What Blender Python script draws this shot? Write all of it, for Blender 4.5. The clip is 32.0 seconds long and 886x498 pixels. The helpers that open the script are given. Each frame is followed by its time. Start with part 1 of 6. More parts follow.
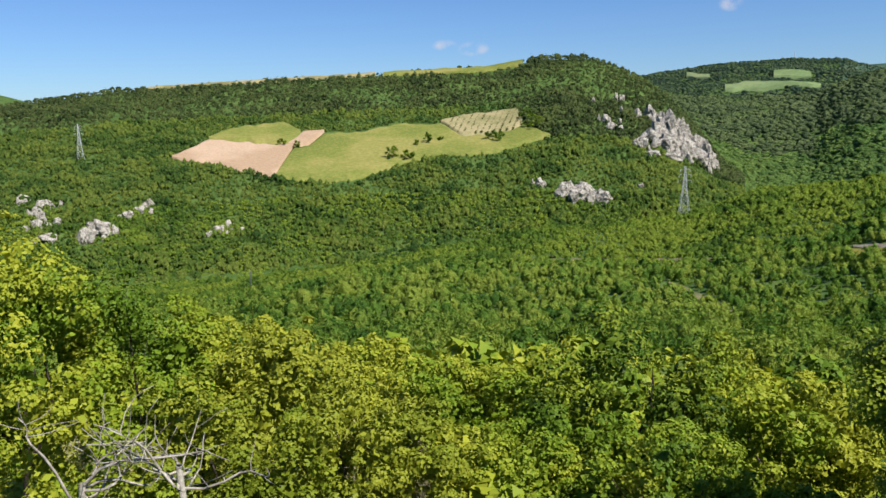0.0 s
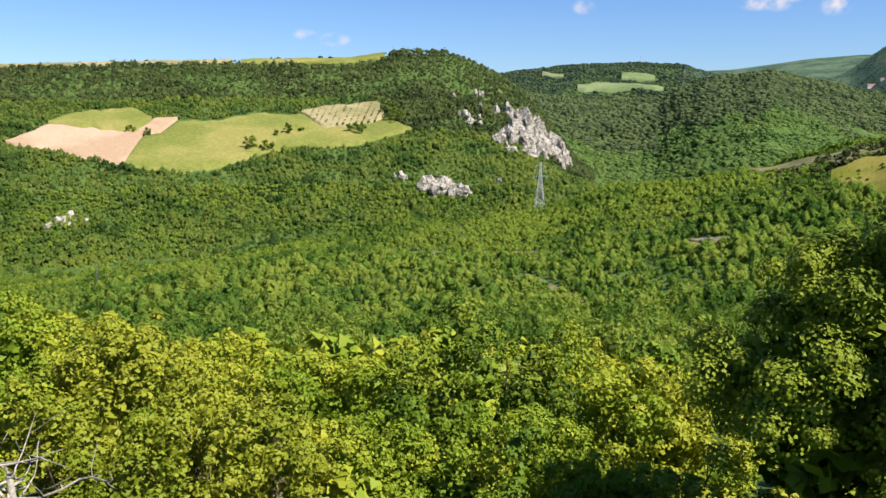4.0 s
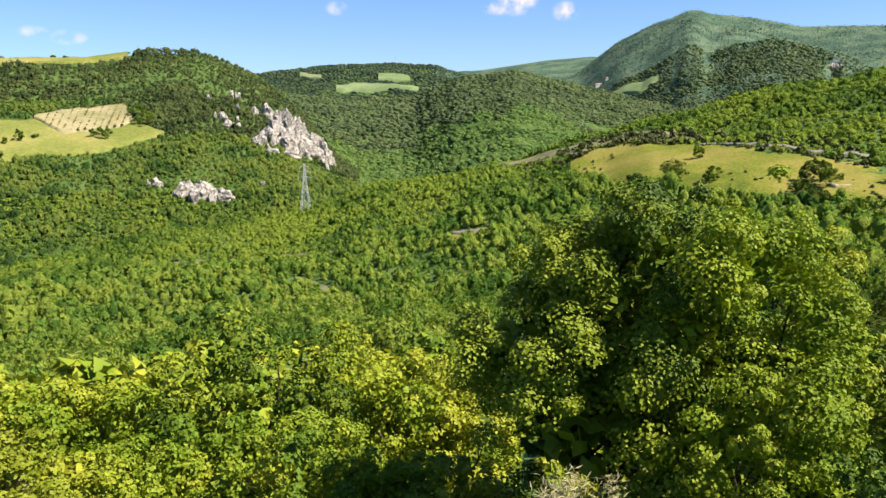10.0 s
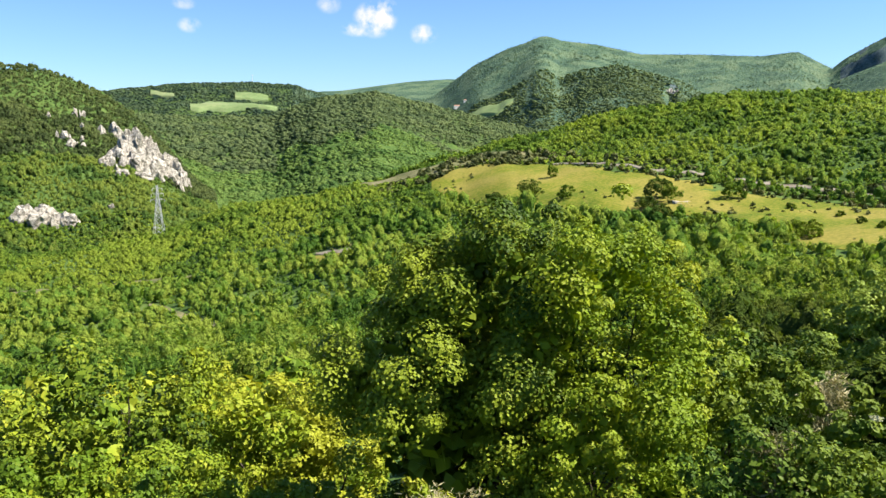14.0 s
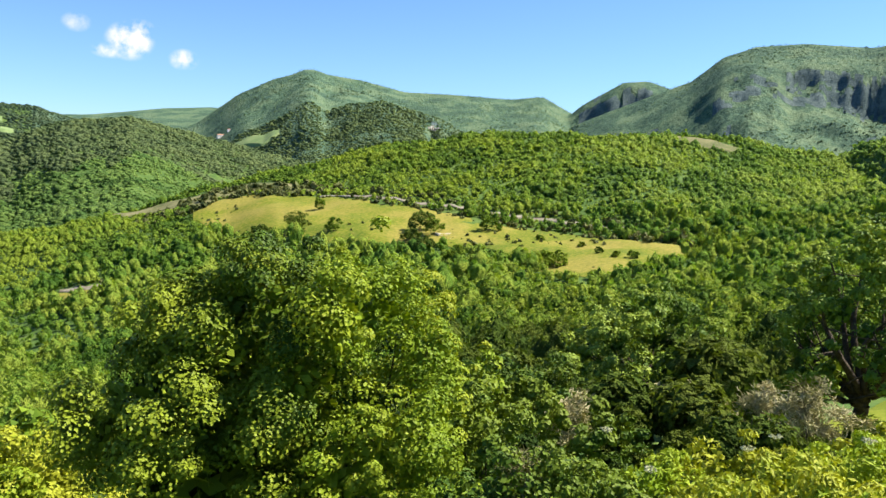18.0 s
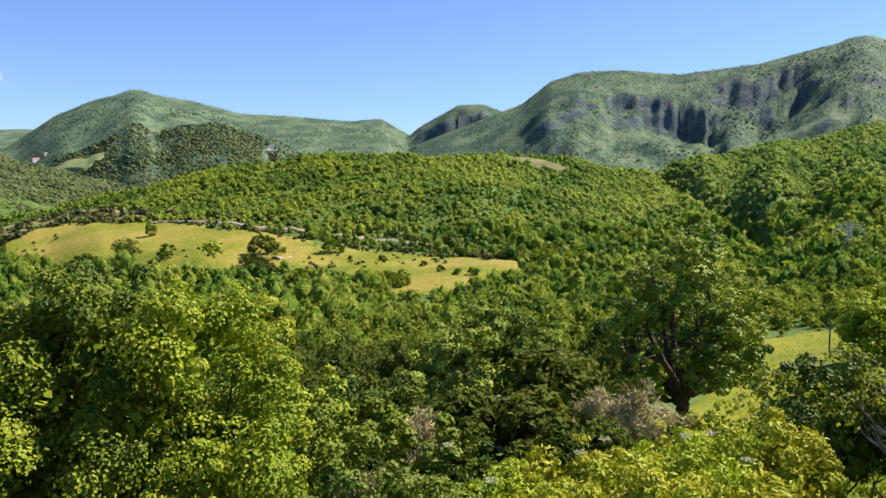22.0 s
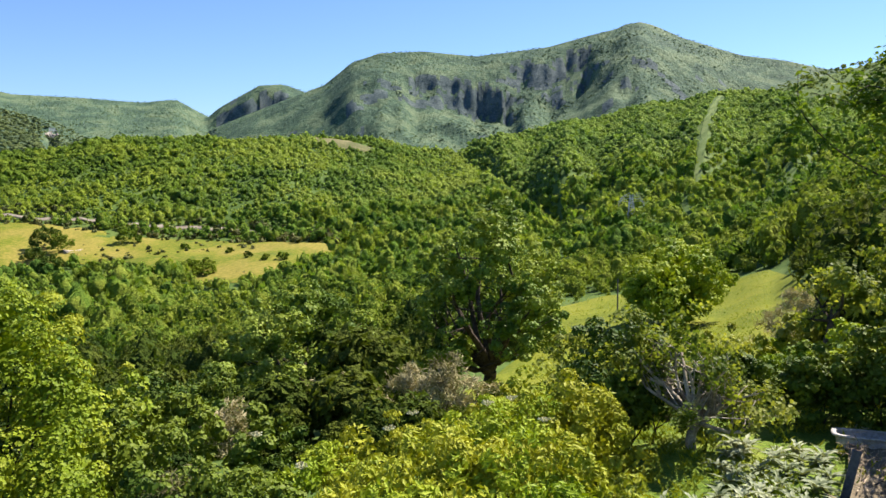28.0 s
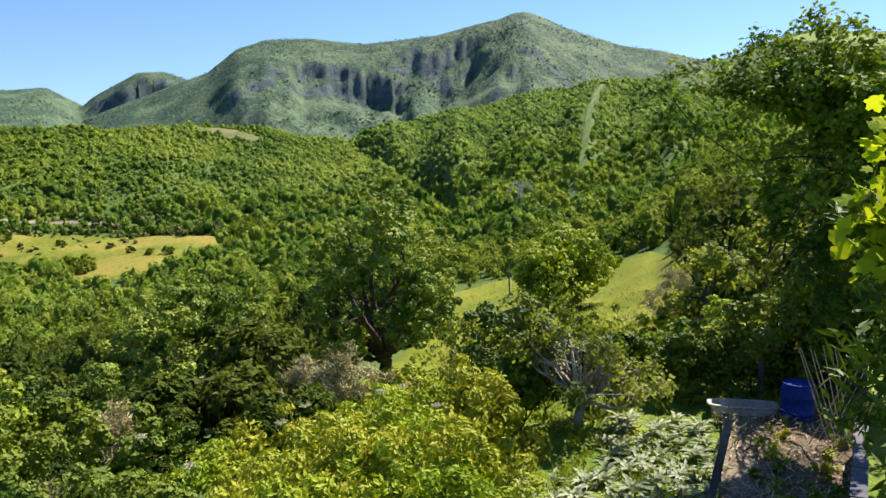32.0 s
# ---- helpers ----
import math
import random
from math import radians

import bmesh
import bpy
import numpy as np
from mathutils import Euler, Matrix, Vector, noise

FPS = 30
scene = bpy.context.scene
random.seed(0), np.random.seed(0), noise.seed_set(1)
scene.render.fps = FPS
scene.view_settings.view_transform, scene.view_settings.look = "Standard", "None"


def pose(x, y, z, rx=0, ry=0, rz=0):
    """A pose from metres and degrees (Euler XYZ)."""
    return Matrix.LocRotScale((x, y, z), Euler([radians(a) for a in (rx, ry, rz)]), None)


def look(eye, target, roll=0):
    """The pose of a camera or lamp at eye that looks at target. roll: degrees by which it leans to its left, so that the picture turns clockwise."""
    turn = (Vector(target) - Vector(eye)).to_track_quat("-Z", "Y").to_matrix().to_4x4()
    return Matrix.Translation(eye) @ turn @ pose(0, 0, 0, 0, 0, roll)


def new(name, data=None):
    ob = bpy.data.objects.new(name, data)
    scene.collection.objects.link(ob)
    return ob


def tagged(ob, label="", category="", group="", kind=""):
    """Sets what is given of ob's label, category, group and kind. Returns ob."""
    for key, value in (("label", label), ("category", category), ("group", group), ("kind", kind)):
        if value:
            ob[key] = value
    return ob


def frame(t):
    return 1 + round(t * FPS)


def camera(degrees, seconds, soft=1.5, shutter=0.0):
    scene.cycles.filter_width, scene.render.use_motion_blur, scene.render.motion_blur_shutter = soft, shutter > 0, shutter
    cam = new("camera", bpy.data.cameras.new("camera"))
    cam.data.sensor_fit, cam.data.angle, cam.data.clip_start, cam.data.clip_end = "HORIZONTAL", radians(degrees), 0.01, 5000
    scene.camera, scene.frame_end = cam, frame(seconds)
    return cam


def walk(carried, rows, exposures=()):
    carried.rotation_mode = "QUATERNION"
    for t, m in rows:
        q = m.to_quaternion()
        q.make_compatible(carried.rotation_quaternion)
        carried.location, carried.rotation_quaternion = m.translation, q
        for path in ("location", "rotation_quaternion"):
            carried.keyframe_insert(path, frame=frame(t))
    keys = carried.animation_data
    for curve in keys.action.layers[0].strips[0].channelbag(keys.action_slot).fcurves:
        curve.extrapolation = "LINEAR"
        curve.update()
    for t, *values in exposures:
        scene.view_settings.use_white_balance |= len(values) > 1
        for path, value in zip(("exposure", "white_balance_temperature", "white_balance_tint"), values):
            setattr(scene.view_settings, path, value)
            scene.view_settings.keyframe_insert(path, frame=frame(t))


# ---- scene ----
# Turns of the camera in the observer's arms: seconds, bearing (clockwise from +y), pitch, roll in degrees.
TURNS = [
    (0, -0.00, -9.53, -1.20), (0.5, 0.73, -9.54, -1.13), (1, 1.99, -9.57, -0.91), (1.5, 3.40, -9.57, -0.69),
    (2, 4.87, -9.65, -0.41), (2.5, 6.32, -9.76, -0.04), (3, 7.75, -9.92, 0.22), (3.5, 8.99, -10.00, 0.50),
    (5.5, 13.79, -10.54, -0.12), (6, 14.96, -10.64, -0.32), (6.5, 16.27, -10.73, -0.42),
    (7, 17.63, -10.77, -0.37), (7.5, 19.31, -10.81, -0.39), (8, 20.88, -10.80, -0.56),
    (8.5, 22.48, -10.70, -0.60), (9, 24.11, -10.53, -0.58), (9.5, 25.81, -10.27, -0.47),
    (10, 27.15, -10.02, -0.27), (10.5, 28.77, -9.78, -0.13), (11, 30.30, -9.54, 0.00),
    (11.5, 31.60, -9.33, 0.06), (12, 32.67, -9.16, -0.00), (12.5, 33.73, -9.05, -0.06),
    (13, 34.74, -8.91, -0.05), (13.5, 35.79, -8.75, -0.04), (15.5, 43.09, -7.97, 0.78), (16, 45.38, -7.72, 1.16),
    (16.5, 47.74, -7.49, 1.38), (17, 49.85, -7.15, 1.67), (17.5, 52.03, -6.61, 1.69), (18, 54.06, -6.02, 1.49),
    (18.5, 55.93, -5.46, 1.36), (19, 57.58, -4.94, 1.18), (19.5, 59.24, -4.35, 1.00), (20, 60.77, -3.77, 0.90),
    (20.5, 62.12, -3.43, 0.79), (21, 63.42, -3.48, 0.75), (21.5, 64.63, -3.86, 0.60), (22, 65.48, -4.28, 0.57),
    (22.5, 66.05, -4.70, 0.51), (23, 66.39, -5.06, 0.48), (23.5, 66.55, -5.28, 0.44), (24, 67.08, -5.56, 0.27),
    (24.5, 67.69, -5.85, 0.07), (26.5, 68.21, -6.76, -1.49), (27, 71.61, -6.71, -1.30),
    (27.5, 75.42, -6.29, -1.06), (28, 79.31, -5.67, -0.77), (28.5, 82.93, -5.14, -0.56),
    (29, 85.82, -4.90, -0.61), (29.5, 87.28, -5.03, -0.76), (30, 87.50, -5.18, -0.84),
    (30.5, 87.34, -5.47, -1.13), (31, 87.27, -5.89, -1.31), (31.5, 87.15, -6.27, -1.40),
    (32, 87.08, -6.64, -1.39),
]
HOME = radians(87.0)  # where the lens comes to rest, over the origin
REACH = 0.4  # metres from the turning body to the lens


def stance(bearing, pitch, roll):
    a, p = radians(bearing), radians(pitch)
    eye = Vector((REACH * (math.sin(a) - math.sin(HOME)), REACH * (math.cos(a) - math.cos(HOME)), 0.0))
    way = Vector((math.sin(a) * math.cos(p), math.cos(a) * math.cos(p), math.sin(p)))
    return look(eye, eye + way * 10, roll)


cam = camera(58.83, 32.0)
walk(cam, [(t, stance(a, p, r)) for t, a, p, r in TURNS], exposures=[
    (0, 0.56, 6150, 13), (2, 0.60, 6120, 13), (3, 0.80, 6200, 14), (6, 0.90, 6600, 17), (7, 0.90, 6600, 16), (8, 1.12, 6680, 18), (9, 1.13, 6680, 18), (12, 1.10, 6380, 11), (13, 1.28, 6500, 11),
    (16, 1.32, 6600, 10), (18, 1.37, 6620, 9), (20, 1.40, 6640, 9), (21, 1.20, 6650, 20), (22, 1.20, 6750, 22), (24, 1.24, 6780, 21), (28, 1.28, 6680, 18), (32, 1.26, 6650, 18)])

# ---- sky and sun ----
SUN_BEARING, SUN_HEIGHT = 132.0, 51.0


def toward(bearing, height):
    a, e = radians(bearing), radians(height)
    return Vector((math.sin(a) * math.cos(e), math.cos(a) * math.cos(e), math.sin(e)))


def make_world():
    world = bpy.data.worlds.new("sky")
    scene.world = world
    world.use_nodes = True
    nt = world.node_tree
    nt.nodes.clear()
    out = nt.nodes.new("ShaderNodeOutputWorld")
    bg = nt.nodes.new("ShaderNodeBackground")
    sky = nt.nodes.new("ShaderNodeTexSky")
    sky.sky_type = "NISHITA"
    sky.sun_disc = False
    sky.sun_elevation, sky.sun_rotation = radians(SUN_HEIGHT), radians(SUN_BEARING)
    sky.altitude, sky.air_density, sky.dust_density, sky.ozone_density = 300, 1.0, 0.15, 3.0
    bg.inputs["Strength"].default_value = 0.060
    tone = nt.nodes.new("ShaderNodeMix")
    tone.data_type, tone.blend_type = "RGBA", "MULTIPLY"
    tone.inputs[0].default_value = 1.0
    tone.inputs[7].default_value = (0.72, 0.95, 1.26, 1)
    nt.links.new(sky.outputs[0], tone.inputs[6])
    nt.links.new(tone.outputs[2], bg.inputs["Color"])
    # small fair-weather clouds, each a soft noisy patch round a bearing
    tc = nt.nodes.new("ShaderNodeTexCoord")
    noise_t = nt.nodes.new("ShaderNodeTexNoise")
    noise_t.inputs["Scale"].default_value, noise_t.inputs["Detail"].default_value = 55.0, 5.0
    nt.links.new(tc.outputs["Generated"], noise_t.inputs["Vector"])
    total = None
    for bearing, height, wide, tall, dense in CLOUDS:
        c = toward(bearing, height)
        right = Vector((math.cos(radians(bearing)), -math.sin(radians(bearing)), 0))
        up = right.cross(c)
        parts = []
        for axis, size in ((right, wide), (up, tall)):
            d = nt.nodes.new("ShaderNodeVectorMath")
            d.operation = "DOT_PRODUCT"
            d.inputs[1].default_value = axis / radians(size)
            nt.links.new(tc.outputs["Generated"], d.inputs[0])
            s = nt.nodes.new("ShaderNodeMath")
            s.operation = "SUBTRACT"
            s.inputs[1].default_value = c.dot(axis / radians(size))
            nt.links.new(d.outputs["Value"], s.inputs[0])
            q = nt.nodes.new("ShaderNodeMath")
            q.operation = "MULTIPLY"
            nt.links.new(s.outputs[0], q.inputs[0])
            nt.links.new(s.outputs[0], q.inputs[1])
            parts.append(q)
        r = nt.nodes.new("ShaderNodeMath")
        r.operation = "ADD"
        nt.links.new(parts[0].outputs[0], r.inputs[0])
        nt.links.new(parts[1].outputs[0], r.inputs[1])
        m = nt.nodes.new("ShaderNodeMapRange")
        m.interpolation_type = "SMOOTHSTEP"
        m.inputs["From Min"].default_value, m.inputs["From Max"].default_value = 1.0, 0.0
        m.inputs["To Max"].default_value = dense
        nt.links.new(r.outputs[0], m.inputs["Value"])
        if total is None:
            total = m.outputs[0]
        else:
            mx = nt.nodes.new("ShaderNodeMath")
            mx.operation = "MAXIMUM"
            nt.links.new(total, mx.inputs[0])
            nt.links.new(m.outputs[0], mx.inputs[1])
            total = mx.outputs[0]
    cut = nt.nodes.new("ShaderNodeMapRange")
    cut.inputs["From Min"].default_value, cut.inputs["From Max"].default_value = 0.40, 0.72
    nt.links.new(noise_t.outputs["Fac"], cut.inputs["Value"])
    mul = nt.nodes.new("ShaderNodeMath")
    mul.operation = "MULTIPLY"
    nt.links.new(total, mul.inputs[0])
    nt.links.new(cut.outputs[0], mul.inputs[1])
    cbg = nt.nodes.new("ShaderNodeBackground")
    cbg.inputs["Color"].default_value = (1.0, 0.95, 0.94, 1)
    cbg.inputs["Strength"].default_value = 0.5
    mix = nt.nodes.new("ShaderNodeMixShader")
    nt.links.new(mul.outputs[0], mix.inputs[0])
    nt.links.new(bg.outputs[0], mix.inputs[1])
    nt.links.new(cbg.outputs[0], mix.inputs[2])
    nt.links.new(mix.outputs[0], out.inputs["Surface"])


# bearing, height, half width and half height in degrees, density
CLOUDS = [(0.4, 5.0, 1.0, 0.45, 0.7), (2.4, 4.7, 1.3, 0.55, 0.9), (19.8, 7.0, 0.9, 0.6, 0.6), (19.5, 8.4, 0.9, 0.5, 0.5),
          (29.2, 8.6, 1.0, 0.7, 0.6), (32.4, 7.7, 1.7, 1.4, 1.5), (31.2, 7.0, 1.4, 0.6, 1.1), (33.0, 8.4, 1.2, 0.8, 1.2), (35.8, 6.7, 1.1, 0.8, 1.1), (12.0, 9.8, 1.4, 0.4, 0.5)]
make_world()
sun = new("sun", bpy.data.lights.new("sun", "SUN"))
sun.data.energy, sun.data.angle, sun.data.color = 5.0, radians(0.53), (1.0, 0.94, 0.83)
sun.matrix_world = look(toward(SUN_BEARING, SUN_HEIGHT) * 50, (0, 0, 0))


# ---- lie of the land: heights against distance along bearings, eye level at 0 ----
NEAR = {
    -180: [(0, -1.7), (5, -1.7), (30, 2), (100, 22), (300, 70), (900, 120), (5000, 60)],
    -110: [(0, -1.7), (5, -1.7), (30, 0), (100, 8), (300, 30), (900, 50), (5000, 40)],
    -70: [(0, -1.7), (3, -2), (8, -6), (15, -8.5), (25, -11), (45, -16), (130, -40), (200, -53), (350, -68), (600, -92), (5000, -60)],
    -20: [(0, -1.7), (3, -2), (8, -6), (15, -8.5), (25, -11), (45, -17), (130, -41), (200, -54), (260, -63), (330, -78), (480, -95), (5000, -60)],
    -9: [(0, -1.7), (3, -2), (8, -6), (15, -8.5), (25, -11), (45, -17), (130, -40), (200, -54), (320, -63), (390, -78), (500, -95), (5000, -60)],
    8: [(0, -1.7), (3, -2), (8, -6), (15, -8.7), (25, -11.5), (45, -17), (130, -39), (200, -52), (300, -59), (400, -57), (460, -74), (540, -92), (5000, -60)],
    17: [(0, -1.7), (3, -2), (8, -6), (15, -8.7), (25, -12), (45, -17), (130, -38), (200, -50), (300, -57), (440, -55), (500, -78), (600, -92), (1300, -80), (5000, -60)],
    23: [(0, -1.7), (3, -2), (8, -6), (15, -8.5), (25, -12), (45, -17), (130, -37), (200, -48), (300, -50), (430, -38), (520, -60), (650, -88), (1300, -75), (5000, -60)],
    32: [(0, -1.7), (3, -2), (8, -6), (15, -8.2), (25, -11.5), (45, -16), (130, -36), (200, -42), (290, -39), (330, -31), (400, -25), (500, -50), (650, -80), (1500, -60), (5000, -60)],
    38: [(0, -1.7), (3, -2), (8, -6), (15, -8.0), (25, -11), (45, -16), (130, -34), (200, -38), (290, -31), (315, -26), (360, -16), (410, -12), (500, -40), (700, -70), (5000, -60)],
    42: [(0, -1.7), (3, -2), (8, -6), (15, -7.8), (25, -10.5), (45, -16), (130, -33), (200, -36), (250, -30), (270, -25.5), (345, -13.5), (410, -3), (520, -35), (700, -60), (5000, -60)],
    50: [(0, -1.7), (3, -2), (8, -5.5), (15, -7.2), (25, -9.7), (45, -15), (130, -30), (190, -31), (225, -28), (240, -26), (310, -15), (418, 10), (520, -25), (700, -50), (5000, -60)],
    60: [(0, -1.7), (3, -2), (8, -5), (15, -6.6), (25, -9), (45, -14.5), (130, -29), (185, -31), (205, -28), (285, -18.5), (430, 21), (520, -10), (700, -40), (5000, -60)],
    67: [(0, -1.7), (3, -2), (8, -5), (15, -6.4), (25, -9), (45, -14.3), (90, -23), (150, -28), (190, -28.5), (200, -26), (270, -21.5), (430, 21), (520, -5), (700, -30), (5000, -60)],
    73: [(0, -1.7), (3, -2), (8, -5), (15, -6.2), (25, -8.8), (45, -14.2), (90, -22), (150, -27), (205, -26.5), (225, -24.5), (260, -23), (330, -11), (440, 19), (520, -5), (700, -30), (5000, -60)],
    79: [(0, -1.7), (3, -2), (8, -5), (15, -6), (25, -8.5), (45, -14), (80, -19), (130, -23), (210, -23), (270, -19), (470, 12), (600, -10), (800, -20), (5000, -60)],
    88: [(0, -1.7), (3, -2.5), (8, -5.0), (15, -5.8), (25, -8.5), (45, -13.4), (60, -15.4), (90, -18.3), (120, -19.5), (160, -20.5), (240, -16), (510, 29), (650, 5), (900, -20), (5000, -60)],
    95: [(0, -1.7), (3, -2.5), (8, -5.0), (14, -5.0), (19, -6.2), (30, -9.5), (45, -12.6), (60, -14.2), (90, -16.2), (110, -17), (150, -18), (240, -11), (525, 39), (650, 15), (900, 0), (5000, -60)],
    98.5: [(0, -1.7), (3, -2.5), (8, -5.0), (15, -5.0), (20, -6), (30, -8.5), (60, -13), (100, -17), (150, -17), (240, -9), (530, 45), (650, 25), (900, 10), (5000, -60)],
    102: [(0, -1.7), (3, -2.5), (8, -5.0), (16, -5.0), (22, -6), (40, -9.5), (60, -12), (100, -14.5), (150, -13), (240, -3), (530, 44), (650, 25), (900, 10), (5000, -60)],
    106: [(0, -1.7), (3, -2.5), (8, -5.0), (16.5, -5.0), (24, -5.4), (40, -7), (100, -10), (240, 3), (530, 30), (650, 20), (900, 10), (5000, -60)],
    125: [(0, -1.7), (4, -2.5), (8, -4.9), (15, -5), (24, -5), (40, -5), (100, -4), (240, 10), (530, 40), (900, 60), (5000, 0)],
    180: [(0, -1.7), (5, -1.7), (30, 2), (100, 22), (300, 70), (900, 120), (5000, 60)],
}
# crest of each hill: bearing, height angle of its skyline; then crest distance, front run-down, back slope, cover height
HILLS = {
    "plateau": ([(-75, 1.0), (-45, 1.3), (-28.8, 1.5), (-22.1, 2.35), (-14.9, 2.75), (-9.3, 3.05), (-3.1, 3.35), (3.7, 3.6), (7.1, 4.15), (10.4, 4.1),
                 (12.2, 3.55), (13.9, 2.65), (15.8, 1.3), (18.1, -1.2), (19.7, -3.5), (22, -6)], 1000, None, 0.08, 3.5),
    "valley_side": ([(5, 1.0), (14.5, 1.4), (20.8, 1.15), (23, 1.15), (25.2, 1.25), (26.5, 1.9), (28.1, 2.5), (32.3, 2.95), (36.0, 2.1), (41.7, 0.7), (50, -1)], 1750, 0.16, 0.25, 8),
    "far_ridge": ([(4, 1.5), (13.9, 2.65), (18.9, 3.3), (23.6, 3.45), (26.7, 3.3), (28.3, 2.8), (33, 1.5)], 2700, 0.16, 0.2, 8),
    "left_ridge": ([(-42, 2.4), (-31, 2.4), (-28.6, 2.0), (-27, 1.5), (-24, 0.6)], 2700, 0.16, 0.2, 4),
    "pale_ridge": ([(20, 1.5), (28.2, 2.8), (29.8, 2.85), (34.6, 3.5), (37.6, 3.7), (42, 3.5)], 4300, 0.2, 0.2, 4),
    "dome": ([(33, 1.0), (36.4, 2.35), (39.4, 4.6), (41.8, 5.75), (43.2, 6.15), (43.8, 6.5), (44.7, 6.55), (45.4, 6.25), (48.0, 5.9), (51.0, 5.2), (54.6, 5.1), (58.7, 4.85), (60.9, 5.1), (62.7, 4.1), (66, 2.5)], 3600, 0.3, 0.3, -2),
    "dome_shoulder": ([(36, 0.2), (39.4, 1.5), (41.8, 2.3), (47.2, 4.4), (49.5, 4.6), (53.6, 3.5), (57, 1.5)], 2900, 0.35, 0.3, 6),
    "crag": ([(61.5, 2.5), (62.9, 3.85), (63.7, 4.55), (66.5, 6.1), (68.2, 6.2), (69.8, 5.6), (73, 4)], 3500, 0.45, 0.5, -4),
    "mountain": ([(62, 2.6), (65.7, 4.15), (71.0, 6.15), (73.0, 7.7), (75.0, 8.35), (78.1, 8.45), (81.9, 8.05), (87.0, 8.55), (89.8, 9.2), (91.6, 9.55), (92.3, 9.85), (93.3, 9.95), (94.3, 9.65),
                  (96.1, 8.75), (99.9, 7.4), (102.6, 6.9), (105, 6.2), (115, 5)], 2800, 0.42, 0.4, -3),
    "tower_hill": ([(97, 4.0), (103.7, 6.0), (107.3, 6.75), (110.8, 7.9), (112.4, 8.0), (116.2, 7.5), (130, 7)], 1000, 0.25, 0.2, 4),
}
# rock steps in the faces: bearings, distance of the brink, fall in metres
SCARPS = {
    "mountain": [(76.4, 81.6, 2520, 60), (80.6, 85.2, 2480, 75), (83.6, 90.4, 2640, 42), (86.0, 91.5, 2480, 40), (91.2, 93.8, 2230, 30), (99, 104, 2350, 50)],
    "crag": [(62.6, 68.5, 3420, 110)],
    "dome": [(44.5, 47.0, 3380, 25), (40, 43, 3250, 20)],
    "dome_shoulder": [(52.2, 53.6, 2820, 60)],
}
# the ravine: bearing and distance, bearing and depth; the spurs: bearing and rise
RIFT = [(70, 900), (78.5, 540), (81, 445), (84, 345), (87.5, 262), (91, 225), (96, 190), (118, 170)]
RIFT_DEPTH = [(77, 0), (80, 5), (84, 9), (87, 9), (91, 0)]
SPURS = [(80, 0), (83.2, 4), (85.4, -6), (88.4, 7), (90.6, -4), (93.4, 5), (95.6, -1), (98.2, 6), (100.2, -6), (102, -2), (104.2, 6), (106.4, -5), (109, 5), (112, -4), (116, 3)]
RADII = np.array([0, 1, 2, 3, 4, 5, 6, 7, 8, 9, 10, 11, 12, 13, 14, 15, 16, 18, 20, 22, 25, 28, 32, 36, 40, 45, 50, 55, 60, 70, 80, 90, 100, 110, 120, 130,
                  145, 160, 175, 190, 205, 220, 235, 250, 265, 280, 300, 320, 340, 360, 380, 400, 420, 440, 460, 480, 500, 520, 550, 600, 650, 700, 800, 900, 1000, 1300,
                  1700, 2500, 3500, 5000], float)
KNOTS = np.array(sorted(NEAR), float)
SHEET = np.array([np.interp(RADII, *zip(*NEAR[k])) for k in KNOTS])


def curve(x, pairs):
    xs, ys = zip(*pairs)
    return np.interp(x, xs, ys)


def lumps(x, y, size, seed):
    """Smooth value noise between -1 and 1."""
    u, v = x / size + seed * 17.3, y / size - seed * 9.1
    i, j = np.floor(u), np.floor(v)
    a, b = u - i, v - j
    a, b = a * a * (3 - 2 * a), b * b * (3 - 2 * b)

    def h(p, q):
        s = np.sin(p * 127.1 + q * 311.7 + seed * 74.7) * 43758.5453
        return 2 * (s - np.floor(s)) - 1

    return (h(i, j) * (1 - a) + h(i + 1, j) * a) * (1 - b) + (h(i, j + 1) * (1 - a) + h(i + 1, j + 1) * a) * b


def smooth_max(a, b, k):
    h = np.clip(0.5 + 0.5 * (a - b) / k, 0, 1)
    return b + (a - b) * h + k * h * (1 - h)


